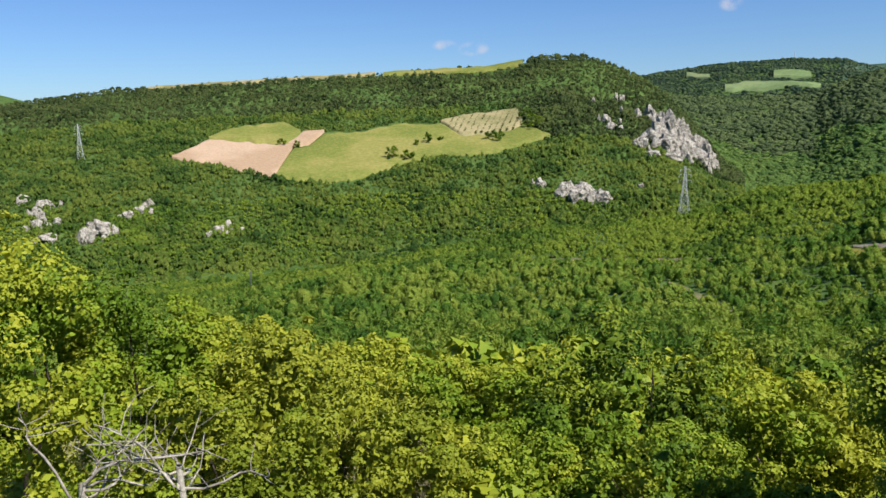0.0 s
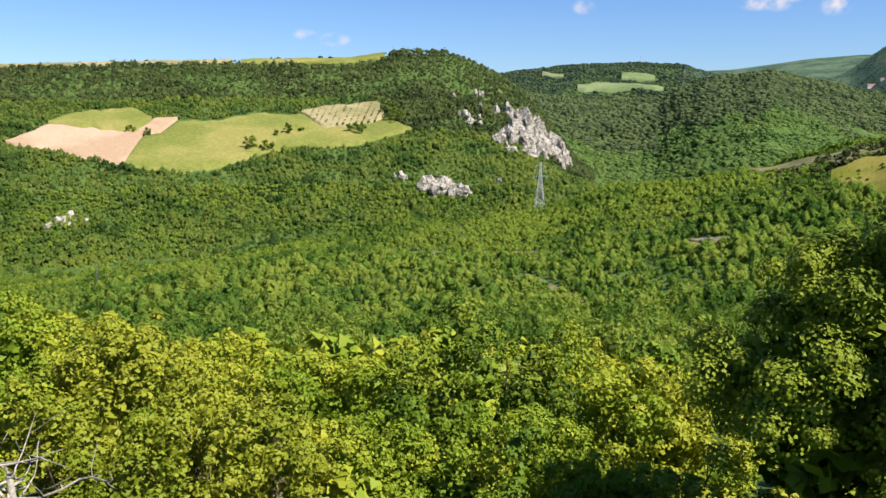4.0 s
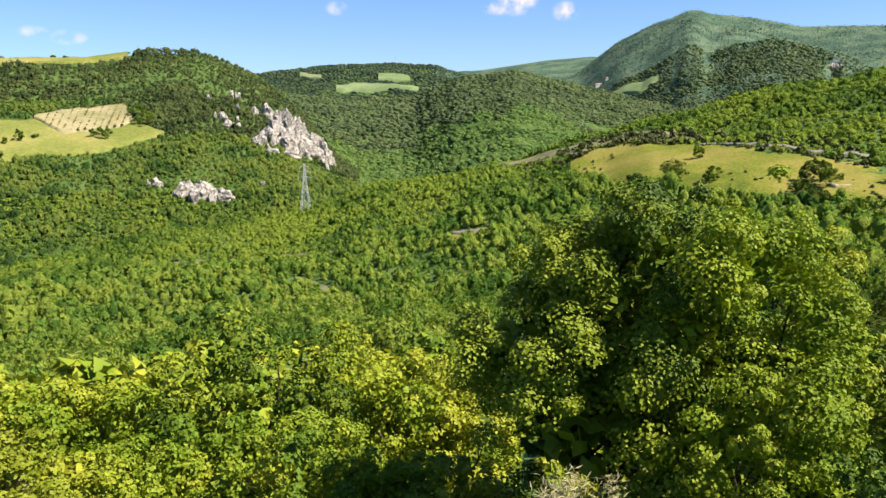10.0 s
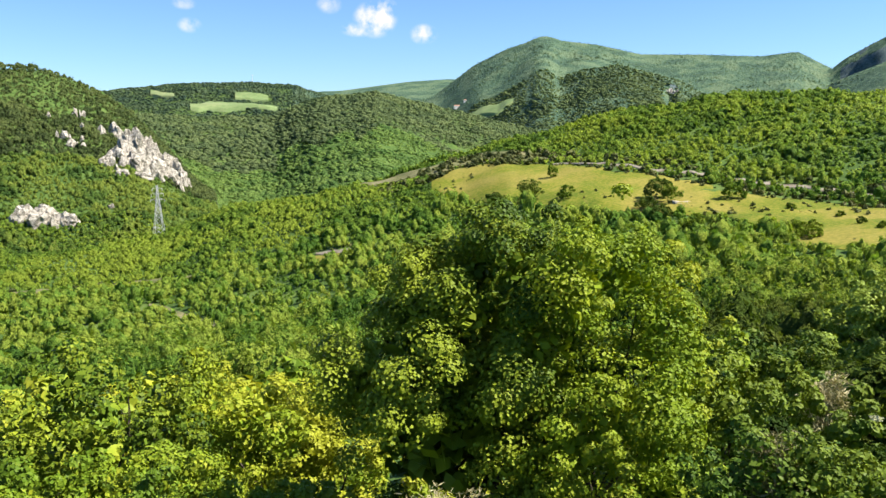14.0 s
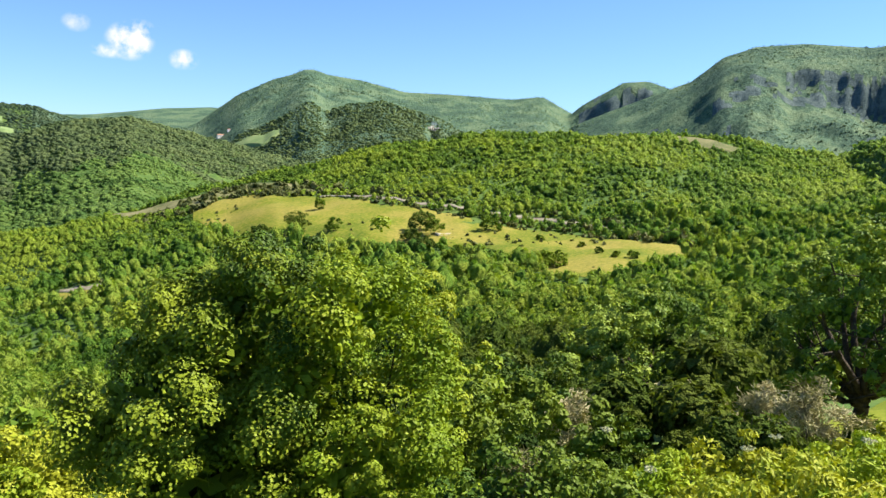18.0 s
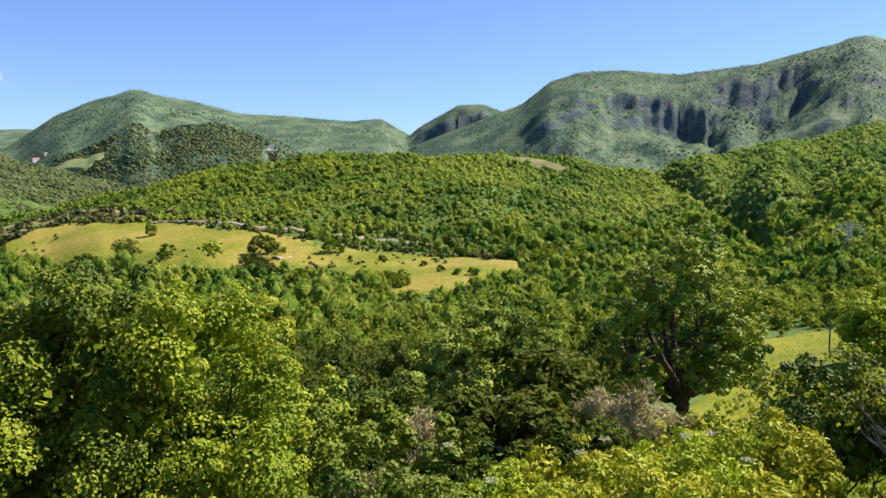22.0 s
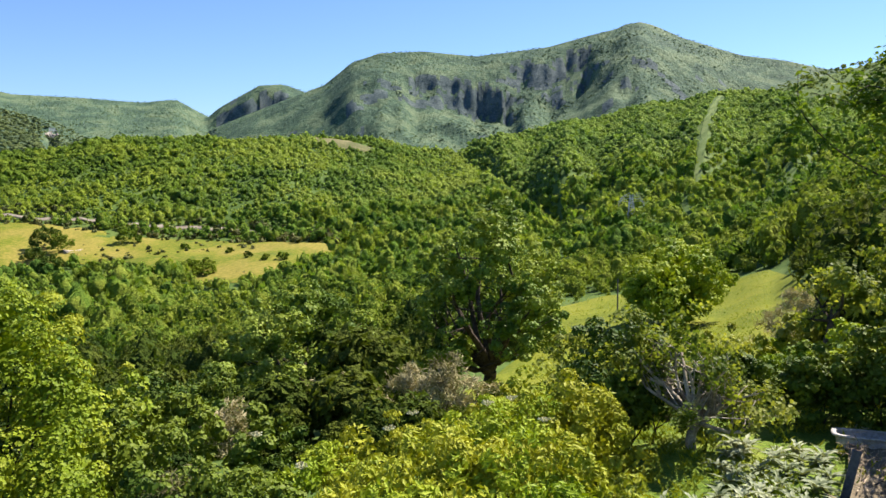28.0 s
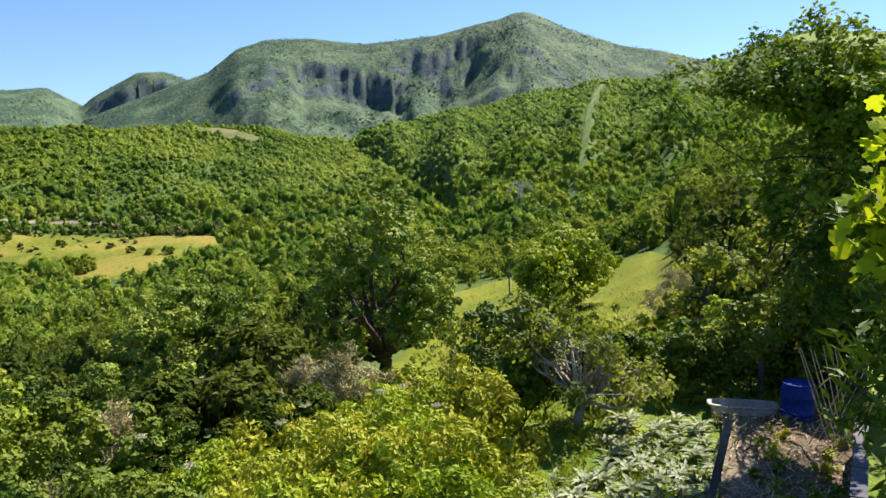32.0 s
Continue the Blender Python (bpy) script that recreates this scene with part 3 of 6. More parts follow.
# open ground: lower and upper edge as (bearing, distance), then material
OPEN = {
    "ploughed_field": ([(-18.8, 670), (-15.3, 636), (-12.0, 604), (-10.5, 689)], [(-18.8, 672), (-16.3, 721), (-10.5, 690)], M_PLOUGH, "bare pinkish-brown ploughed field on the far slope"),
    "fallow_strip": ([(-10.9, 692), (-9.5, 686), (-8.3, 731)], [(-10.9, 693), (-9.9, 731), (-8.3, 733)], M_PLOUGH, "small bare clay strip between green fields"),
    "upper_field": ([(-16.3, 722), (-10.9, 692), (-9.9, 731)], [(-16.3, 724), (-14.7, 757), (-11.2, 772), (-9.9, 735)], M_CROP, "light green field along the edge of the wood"),
    "crop_field": ([(-12, 604), (-8.2, 586), (-5.8, 594), (-0.8, 644), (4.1, 647), (7.9, 685)],
                   [(-12, 605), (-10.5, 686), (-9.5, 687), (-8.3, 731), (-5.7, 729), (-3.2, 749), (0, 743), (1.5, 700), (5.0, 704), (5.9, 722), (7.9, 687)], M_CROP, "large young green crop field on the far slope"),
    "orchard_ground": ([(0, 744), (1.5, 700), (5, 704), (5.9, 722)], [(0, 745), (1.7, 773), (5.5, 776), (5.9, 724)], M_DRY, "dry grass of a terraced orchard"),
    "plateau_field": ([(-4, 978), (2, 968), (6, 972)], [(-4, 999), (6, 999)], M_CROP, "pale green field along the plateau edge"),
    "plateau_stubble": ([(-20, 994), (-12, 991), (-4.5, 990)], [(-20, 1000), (-4.5, 1000)], M_DRY, "pale dry field along the far plateau edge"),
    "hill_meadow": ([(36.3, 330), (40.2, 281), (44, 262), (50, 239), (54.1, 245), (59.5, 219), (62.5, 199), (66.5, 202), (70, 214), (72.6, 236)],
                    [(36.3, 345), (38.3, 358), (44, 336), (50, 300), (56, 284), (62.3, 268), (68.4, 252), (72.6, 240)], M_MEADOW, "dry yellow-green hill meadow dotted with bushes"),
    "low_meadow": ([(79.5, 36), (83, 33), (86, 30), (89.6, 27), (93, 28), (102, 40), (106, 52)], [(79.5, 47), (83, 58), (86, 78), (87, 108), (88.5, 110), (91, 113), (96, 112), (102, 117), (106, 66)], M_PASTURE, "bright green sloping pasture below the garden"),
    "scrub_clearing": ([(70, 424), (72, 414), (74.4, 414)], [(70, 437), (72, 434), (74.4, 424)], M_SCRUB, "bare brownish clearing near the hill crest"),
    "tower_hill_pasture": ([(110.5, 890), (112, 850), (119, 835)], [(110.5, 895), (112, 925), (119, 930)], M_LAWN, "pale terraced pasture near the top of a hill"),
    "bare_bank": ([(16.2, 250), (17.5, 226), (19, 205), (20.8, 192)], [(16.2, 258), (17.5, 246), (19, 226), (20.8, 203)], M_SCRUB, "bare earth bank among the valley trees"),
    "valley_track": ([(5, 316), (17, 318), (20, 300)], [(5, 321), (17, 324), (20, 306)], M_SCRUB, "narrow dirt track through the valley wood"),
    "white_road_bend": ([(27.8, 276), (30.2, 264), (30.9, 268)], [(27.8, 280), (30.2, 270), (30.9, 273)], M_TRACK, "pale gravel bend of a valley road"),
    "road_verge": ([(27.6, 258), (30.9, 250)], [(27.6, 275), (30.9, 263)], M_MEADOW, "dry grassy verge beside a valley road"),
    "far_field": ([(19.6, 2036), (22.2, 1990), (25.5, 1960)], [(19.6, 2150), (20.9, 2260), (22.5, 2225), (25.5, 2070)], M_FARCROP, "pale green field on the distant ridge"),
    "far_field_upper": ([(22.6, 2330), (24.9, 2295)], [(22.6, 2410), (24.9, 2380)], M_FARCROP, "pale field high on the distant ridge"),
    "far_field_small": ([(17.1, 2490), (18.6, 2400)], [(17.1, 2570), (18.6, 2455)], M_FARCROP, "small pale field on the distant ridge"),
    "dome_field": ([(38.9, 2800), (41, 2660), (42.2, 2690)], [(38.9, 2840), (41, 2800), (42.2, 2740)], M_FARCROP, "light green field at the mountain foot"),
    "hill_track": ([(45, 331), (52, 299.5), (60.3, 287), (66.4, 273.5), (72.4, 263)], [(45, 334), (52, 302.5), (60.3, 290), (66.4, 276.5), (72.4, 266)], M_TRACK, "pale gravel track along the hillside"),
    "stony_patch": ([(53.4, 256), (54.6, 252)], [(53.4, 262), (54.6, 260)], M_PALE, "patch of pale bare stone in the meadow"),
    "scrub_margin": ([(31, 392), (36.5, 348), (38.3, 362), (44, 340), (45, 336)], [(31, 402), (36.5, 385), (40, 384), (44, 362), (45, 350)], M_SCRUB, "bare scrubby ground above the meadow"),
}


def in_open(B, D):
    hit = np.zeros(B.shape, bool)
    for lo, hi, *_ in OPEN.values():
        b0, b1 = max(lo[0][0], hi[0][0]), min(lo[-1][0], hi[-1][0])
        hit |= (B >= b0) & (B <= b1) & (D >= curve(B, lo) - 1) & (D <= curve(B, hi) + 1)
    hit |= (np.abs(B - (97.2 + 1.4 * (D - 236) / 250)) < 0.42) & (D > 232) & (D < 500)
    return hit


def patch(name, lo, hi, mat, label, rows=14, step=0.25, lift=0.004):
    b = np.arange(lo[0][0], lo[-1][0] + 1e-6, step)
    s = np.linspace(0, 1, rows)
    B = np.repeat(b[:, None], rows, 1)
    L, H = curve(b, lo)[:, None], curve(b, hi)[:, None]
    wob = (lumps(b * 12, b * 0 + 3, 7, 5) * 0.006 * curve(b, lo))[:, None]
    D = (L + wob) + (np.maximum(H - L, 0.3)) * s[None]
    Z = land(B, D) + lift * D + 0.1
    Z[:, (0, -1)] -= lift * D[:, (0, -1)] + (0.8 if L[0, 0] > 450 else 0.0)  # the borders run into the ground
    V = np.stack([D * np.sin(np.radians(B)), D * np.cos(np.radians(B)), Z], -1).reshape(-1, 3)
    i, j = np.meshgrid(np.arange(len(b) - 1), np.arange(rows - 1), indexing="ij")
    F = np.stack([i * rows + j, i * rows + j + 1, (i + 1) * rows + j + 1, (i + 1) * rows + j], -1).reshape(-1, 4)
    return lay(name, V, F[:, ::-1], mat, label, "field", "structure", smooth=True)


for field_name, (lo, hi, mat, label) in OPEN.items():
    patch(field_name, lo, hi, mat, label, lift=0.0012 if lo[0][1] < 450 else 0.003, step=0.15)

# ---- woods ----
HB = np.arange(-45, 130, 0.5)
HD = np.geomspace(3, 4900, 500)
_B, _D = np.meshgrid(HB, HD, indexing="ij")
HORIZON = np.maximum.accumulate(np.arctan2(land(_B, _D), _D), axis=1)


def in_sight(B, D, tall):
    """Whether the top of something that tall shows from the terrace: hidden back slopes carry no trees."""
    i = np.clip(np.round((B + 45) / 0.5).astype(int), 0, len(HB) - 1)
    j = np.clip(np.searchsorted(HD, D * 0.975) - 1, 0, len(HD) - 1)
    return np.arctan2(land(B, D) + tall, D) > HORIZON[i, j] - 0.002


def scatter(rng, b0, b1, d0, d1, spacing):
    bs, ds = [], []
    d = d0
    while d < d1:
        step = np.degrees(spacing / d)
        b = np.arange(b0, b1, step)
        bs.append(b + rng.uniform(-0.65, 0.65, len(b)) * step)
        ds.append(d + rng.uniform(-0.65, 0.65, len(b)) * spacing)
        d += spacing
    return np.concatenate(bs), np.concatenate(ds)


def unit(v):
    return v / np.maximum(np.linalg.norm(v, axis=-1, keepdims=True), 1e-9)


def leafy_template(rng, tris, lobes=8):
    """A crown of loose leaf sprays: many small triangles on a few lobes, crown radius 1, base at z 0."""
    c = unit(rng.normal(size=(lobes, 3))) * rng.uniform(0.35, 0.62, (lobes, 1))
    c[:, 2] = np.abs(c[:, 2]) * 0.9 + 0.55
    k = rng.integers(0, lobes, tris)
    d = unit(rng.normal(size=(tris, 3)) + [0, 0, 0.35])
    p = c[k] + d * rng.uniform(0.3, 0.52, (tris, 1))
    n = unit(d + rng.normal(size=(tris, 3)) * 0.34 + [0, 0, 0.15])
    a = unit(np.cross(n, rng.normal(size=(tris, 3))))
    b = np.cross(n, a)
    s = math.sqrt(11.0 / tris) * rng.uniform(0.6, 1.3, (tris, 1))
    v = np.stack([p + a * s, p - a * s * 0.5 + b * s * 0.8, p - a * s * 0.5 - b * s * 0.8], 1)
    return v.reshape(-1, 3), np.arange(tris * 3).reshape(-1, 3)


def dome_template(rng, level, rough, cut=-0.55):
    """A closed lumpy crown for trees far off."""
    bm = bmesh.new()
    bmesh.ops.create_icosphere(bm, subdivisions=level + 1, radius=1.0)
    for f in [f for f in bm.faces if f.calc_center_median().z < cut]:
        bm.faces.remove(f)
    for v in [v for v in bm.verts if not v.link_faces]:
        bm.verts.remove(v)
    for v in bm.verts:
        v.co *= 1 + rng.uniform(-rough, rough)
        v.co.z = v.co.z * 0.95 + 0.55
    bm.verts.index_update()
    out = np.array([v.co[:] for v in bm.verts]), np.array([[v.index for v in f.verts] for f in bm.faces])
    bm.free()
    return out


def lobed_template(rng, lobes, level, sprays, spray_size=0.3, rough=0.2, seat=0.75):
    """A crown with rounded lobes at its heart and loose sprays of leaves over them, radius 1, base at z 0."""
    vs, fs, total, heart = [], [], 0, []
    for k in range(lobes):
        v, f = dome_template(rng, level, rough, -0.55 if seat > 0.3 else -0.1)
        a = 2.4 * k + rng.uniform(-0.5, 0.5)
        r = 0.0 if k == 0 else rng.uniform(0.3, 0.55)
        size = rng.uniform(0.46, 0.62)
        at = np.array([r * math.cos(a), r * math.sin(a), seat * rng.uniform(0.85, 1.15) if r == 0 else seat * rng.uniform(0.4, 0.8)])
        heart.append((at, size))
        inside = 0.74 if sprays >= 50 else 1.0  # the leafy sprays stand clear of the shaded mass within
        vs.append((v - [0, 0, 0.55]) * size * inside * [1, 1, rng.uniform(0.9, 1.25)] + at)
        fs.append(f + total)
        total += len(v)
    k = rng.integers(0, lobes, sprays)
    at, size = np.array([heart[i][0] for i in k]), np.array([heart[i][1] for i in k])[:, None]
    d = unit(rng.normal(size=(sprays, 3)) + [0, 0, 0.4])
    p = at + d * size * rng.uniform(0.92, 1.3, (sprays, 1))
    n = unit(d + rng.normal(size=(sprays, 3)) * 0.35)
    a = unit(np.cross(n, rng.normal(size=(sprays, 3))))
    b = np.cross(n, a)
    s = spray_size * rng.uniform(0.6, 1.35, (sprays, 1))
    vs.append(np.stack([p + a * s, p - a * s * 0.5 + b * s * 0.8, p - a * s * 0.5 - b * s * 0.8], 1).reshape(-1, 3))
    fs.append(np.arange(sprays * 3).reshape(-1, 3) + total)
    return np.concatenate(vs), np.concatenate(fs)


def woods(name, label, mat, span, spacing, size, template, seed, keep=None, kinds=6, slim=1.0, anywhere=False):
    rng = np.random.default_rng(seed)
    B, D = scatter(rng, *span, spacing)
    ok = in_sight(B, D, size * 2.0) & (anywhere | ~in_open(B, D))
    if keep is not None:
        ok &= keep(B, D, rng)
    B, D = B[ok], D[ok]
    X, Y, Z = D * np.sin(np.radians(B)), D * np.cos(np.radians(B)), land(B, D)
    vs, fs, total = [], [], 0
    pick = rng.integers(0, kinds, len(B))
    for k in range(kinds):
        tv, tf = template(rng)
        sel = np.where(pick == k)[0]
        n = len(sel)
        if not n:
            continue
        a, s = rng.uniform(0, 6.283, n), size * (0.5 + 1.05 * rng.random(n) ** 1.8) * (1 + 0.3 * lumps(X[sel], Y[sel], 9 * spacing, 31) + 0.2 * lumps(X[sel], Y[sel], 3.5 * spacing, 32))
        h = s * rng.uniform(0.85, 1.35, n) * slim
        ca, sa = np.cos(a)[:, None], np.sin(a)[:, None]
        v = np.stack([X[sel, None] + s[:, None] * (tv[:, 0] * ca - tv[:, 1] * sa), Y[sel, None] + s[:, None] * (tv[:, 0] * sa + tv[:, 1] * ca),
                      Z[sel, None] + h[:, None] * tv[:, 2] - 0.2], -1)
        vs.append(v.reshape(-1, 3))
        fs.append((tf[None] + total + (np.arange(n) * len(tv))[:, None, None]).reshape(-1, tf.shape[1]))
        total += n * len(tv)
    return lay(name, np.concatenate(vs), np.concatenate(fs), mat, label, "woodland", "stuff", smooth=True)


def near_keep(B, D, rng):
    """The valley side close by: no trees in the garden and on its terrace."""
    return ~((B > 58) & (D < 92) & (land(B, D) > -40) & (B < 104) & (D < 60)) & ~((B > 84) & (D < 46)) & ~((B > 86) & (B < 103) & (D < 110)) & ~((B > 79) & (B < 87) & (D < 62))


def oak_share(B, D, rng):
    """Oak colour gives way to its lightened, sunlit copy along the meadow hill."""
    return rng.random(len(B)) < np.clip((72 - B) / 15, 0, 1)


def lit_share(B, D, rng):
    return (rng.random(len(B)) < np.clip((B - 57) / 15, 0, 1)) & (D < curve(B, RIFT))


woods("valley_wood", "dense fresh green valley woodland of small oaks", L_NEARWOOD, (-32, 52, 52, 112), 3.4, 2.0, lambda r: lobed_template(r, 3, 0, 230, 0.095, 0.3), 11, near_keep, slim=1.15)
woods("valley_wood", "valley woodland below the garden, coloured as in shade", L_SHADED_VALE, (52, 118, 52, 112), 3.4, 2.0, lambda r: lobed_template(r, 3, 0, 230, 0.095, 0.3), 31, near_keep, slim=1.2)
# past bearing 57 the low valley trees take the leaf colour darkened for shade
for b0, b1, low_leaf, mid_leaf, hill_leaf in ((-32, 2, L_NEARWOOD, L_NEARWOOD, L_WOOD), (2, 31, L_NEARWOOD, L_NEARWOOD, L_WOOD), (31, 57, L_NEARWOOD, L_NEARWOOD, L_WOOD), (57, 118, L_NEARWOOD_DIM, L_NEARWOOD, L_WOOD_LIT)):
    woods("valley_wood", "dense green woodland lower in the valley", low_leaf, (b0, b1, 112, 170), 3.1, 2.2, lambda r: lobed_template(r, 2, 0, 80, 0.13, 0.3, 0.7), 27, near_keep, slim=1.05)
    woods("valley_wood", "dense green deciduous woodland in the valley", mid_leaf, (b0, b1, 170, 300), 2.9, 2.3, lambda r: lobed_template(r, 1, 0, 15, 0.24, 0.32, 0.55), 12, slim=1.1)
    woods("hill_wood", "green deciduous woodland on the middle hills", hill_leaf, (b0, b1 if b1 != 57 else 72, 300, 560), 2.1, 2.3, lambda r: lobed_template(r, 1, 0, 3, 0.3, 0.34, 0.3), 13, oak_share if b1 == 57 else lit_share if b1 == 118 else None, slim=0.95)
woods("hill_wood", "deep green woodland on the spurs of the hill with the firebreak", L_SPUR, (78, 118, 300, 560), 2.1, 2.3, lambda r: lobed_template(r, 1, 0, 3, 0.3, 0.34, 0.3), 36, lambda B, D, rng: D >= curve(B, RIFT), slim=0.95)
woods("slope_wood", "green deciduous woodland on the far valley slope", L_SLOPEWOOD, (-32, 23, 450, 800), 3.2, 3.1, lambda r: lobed_template(r, 1, 0, 3, 0.28, 0.34, 0.3), 14, lambda B, D, rng: (D > 480) & ~((B > 5) & (D > 685)), slim=1.0)
woods("plateau_wood", "dark woodland round the top of the crag", L_DARKWOOD, (5, 21, 685, 805), 3.6, 3.2, lambda r: lobed_template(r, 1, 0, 3, 0.28, 0.34, 0.3), 37, None, 6, 1.1)
woods("plateau_wood", "dark mixed woodland on the plateau hill", L_DARKWOOD, (-32, 21, 800, 1010), 4.9, 3.8, lambda r: lobed_template(r, 1, 0, 4, 0.2, 0.3, 0.26), 15, None, 8, 1.0)
woods("far_side_wood", "light green woodland on the far valley side", L_FARWOOD, (10, 52, 800, 1330), 5.9, 4.1, lambda r: dome_template(r, 0, 0.25), 16, lambda B, D, rng: (D > 1012 - (B > 21) * 300) & (D < 1250 + 80 * lumps(B * 9.0, D * 0.1, 9, 3)), 8, 0.42)
woods("far_side_wood", "dull green pine woodland on the upper valley side", L_PINE, (10, 52, 1170, 1800), 6.9, 4.6, lambda r: dome_template(r, 0, 0.28), 26, lambda B, D, rng: D >= 1250 + 80 * lumps(B * 9.0, D * 0.1, 9, 3), 8, 0.52)
woods("distant_wood", "woodland on distant ridges, blue haze in its colour", L_DIMWOOD, (4, 40, 1800, 2710), 8.4, 4.3, lambda r: dome_template(r, 0, 0.27), 17, None, 8, 0.48)
woods("mountain_wood", "woodland on the mountain sides, blue haze in its colour", L_MOUNT, (30, 110, 1500, 3650), 13.6, 2.4, lambda r: dome_template(r, 0, 0.27), 18,
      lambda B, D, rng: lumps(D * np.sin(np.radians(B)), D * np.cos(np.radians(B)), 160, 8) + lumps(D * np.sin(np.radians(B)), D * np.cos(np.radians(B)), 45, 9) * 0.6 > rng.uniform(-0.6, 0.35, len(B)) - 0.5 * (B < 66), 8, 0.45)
woods("shoulder_wood", "dark woodland on the shoulder of the domed mountain", L_PINE, (37, 57, 2150, 2905), 8.6, 5.6, lambda r: dome_template(r, 0, 0.27), 20, None, 8, 0.42)
woods("tower_hill_wood", "woodland on the hill with masts", L_SLOPEWOOD, (94, 119, 560, 1010), 5.2, 4.6, lambda r: lobed_template(r, 1, 0, 4, 0.2, 0.28, 0.2), 19, lambda B, D, rng: rng.random(len(B)) < np.where(D > 830, 0.35, 0.85), 8, 0.75)



def margin(B, D, rng):
    """A scrubby belt above the meadow, on both sides of the hill track."""
    top = curve(B, OPEN["hill_meadow"][1])
    return (D > top - 4) & (D < top + 24) & (np.abs(D - curve(B, OPEN["hill_track"][0]) - 1.5) > 2.2) & (rng.random(len(B)) < 0.7)


def dots(B, D, rng):
    lo, hi = curve(B, OPEN["hill_meadow"][0]), curve(B, OPEN["hill_meadow"][1])
    x, y = D * np.sin(np.radians(B)), D * np.cos(np.radians(B))
    return (D > lo) & (D < hi) & (lumps(x, y, 14, 6) > 0.2) & (rng.random(len(B)) < 0.45)


woods("hillside_scrub", "low dark scrub along the hill track", L_DULL, (33, 73, 225, 420), 2.6, 1.1, lambda r: leafy_template(r, 40, 5), 21, margin, anywhere=True)
woods("meadow_scrub", "scattered low scrub in the dry meadow", L_DULL, (36, 73, 195, 370), 2.4, 0.65, lambda r: leafy_template(r, 24, 4), 22, dots, anywhere=True)
woods("bank_scrub", "scattered scrub on bare banks in the valley", L_DULL, (4, 32, 185, 335), 4.5, 1.0, lambda r: leafy_template(r, 60, 5), 23, lambda B, D, rng: in_open(B, D) & (rng.random(len(B)) < 0.35), anywhere=True)


def under_keep(B, D, rng):
    return ~((B > 86) & (D < 21)) & ~((B > 79.5) & (D > 29)) & ~((B > 60) & (D < 13)) & (rng.random(len(B)) < 0.9)


woods("undergrowth", "leafy undergrowth on the slope below the terrace", L_GREEN, (-34, 52, 14, 30), 2.1, 0.85, lambda r: leafy_template(r, 760, 10), 24, under_keep)
woods("undergrowth", "leafy undergrowth on the lower slope", L_GREEN, (-34, 46, 30, 56), 3.1, 1.75, lambda r: leafy_template(r, 680, 12), 25, under_keep)
# both undergrowths here carry the slope's shade in their leaf colour
woods("undergrowth", "leafy undergrowth below the garden, coloured as in shade", L_SHADED_VALE, (46, 122, 30, 56), 3.1, 1.75, lambda r: leafy_template(r, 900, 12), 29, under_keep)
woods("undergrowth", "leafy undergrowth beside the garden, coloured as in shade", L_SHADED_VALE, (52, 122, 14, 30), 2.1, 0.85, lambda r: leafy_template(r, 760, 10), 33, under_keep)
woods("undergrowth", "small leafy growth on the bank under the terrace", L_GREEN, (-34, 58, 9.5, 14), 1.4, 0.5, lambda r: leafy_template(r, 500, 8), 34)
woods("undergrowth", "leafy growth round the foot of the great maple", L_GREEN, (28, 58, 12.5, 24), 1.5, 0.75, lambda r: leafy_template(r, 420, 9), 35)


# ---- trees and shrubs near the terrace ----
def tube(points, radii, sides=6):
    points = [Vector(p) for p in points]
    vs, fs = [], []
    for i, (p, r) in enumerate(zip(points, radii)):
        d = (points[min(i + 1, len(points) - 1)] - points[max(i - 1, 0)]).normalized()
        u = d.orthogonal().normalized()
        w = d.cross(u)
        for k in range(sides):
            a = 2 * math.pi * k / sides
            vs.append(p + (u * math.cos(a) + w * math.sin(a)) * r)
    for i in range(len(points) - 1):
        for k in range(sides):
            a, b = i * sides + k, i * sides + (k + 1) % sides
            fs.append((a, b, b + sides, a + sides))
    return vs, fs


def joined(pieces):
    vs, fs = [], []
    for v, f in pieces:
        n = len(vs)
        vs += v
        fs += [tuple(i + n for i in q) for q in f]
    return vs, fs


def bough(rng, a, b, r0, r1, bend=0.12, steps=6, sag=0.0):
    """A wandering tapered limb from a to b: its points and radii."""
    a, b = np.array(a, float), np.array(b, float)
    length = np.linalg.norm(b - a)
    off = np.cumsum(rng.normal(size=(steps + 1, 3)), 0)
    t = np.linspace(0, 1, steps + 1)[:, None]
    for _ in range(2):
        off[1:-1] = (off[:-2] + off[1:-1] * 2 + off[2:]) / 4
    off = (off - off[0] * (1 - t) - off[-1] * t) * bend * length * 0.3
    pts = a + (b - a) * t + off * (1 if steps > 1 else 0)
    pts[:, 2] += math.sin(1.0) * sag * np.sin(t[:, 0] * math.pi)
    rad = r0 + (r1 - r0) * np.linspace(0, 1, steps + 1)
    return pts, rad


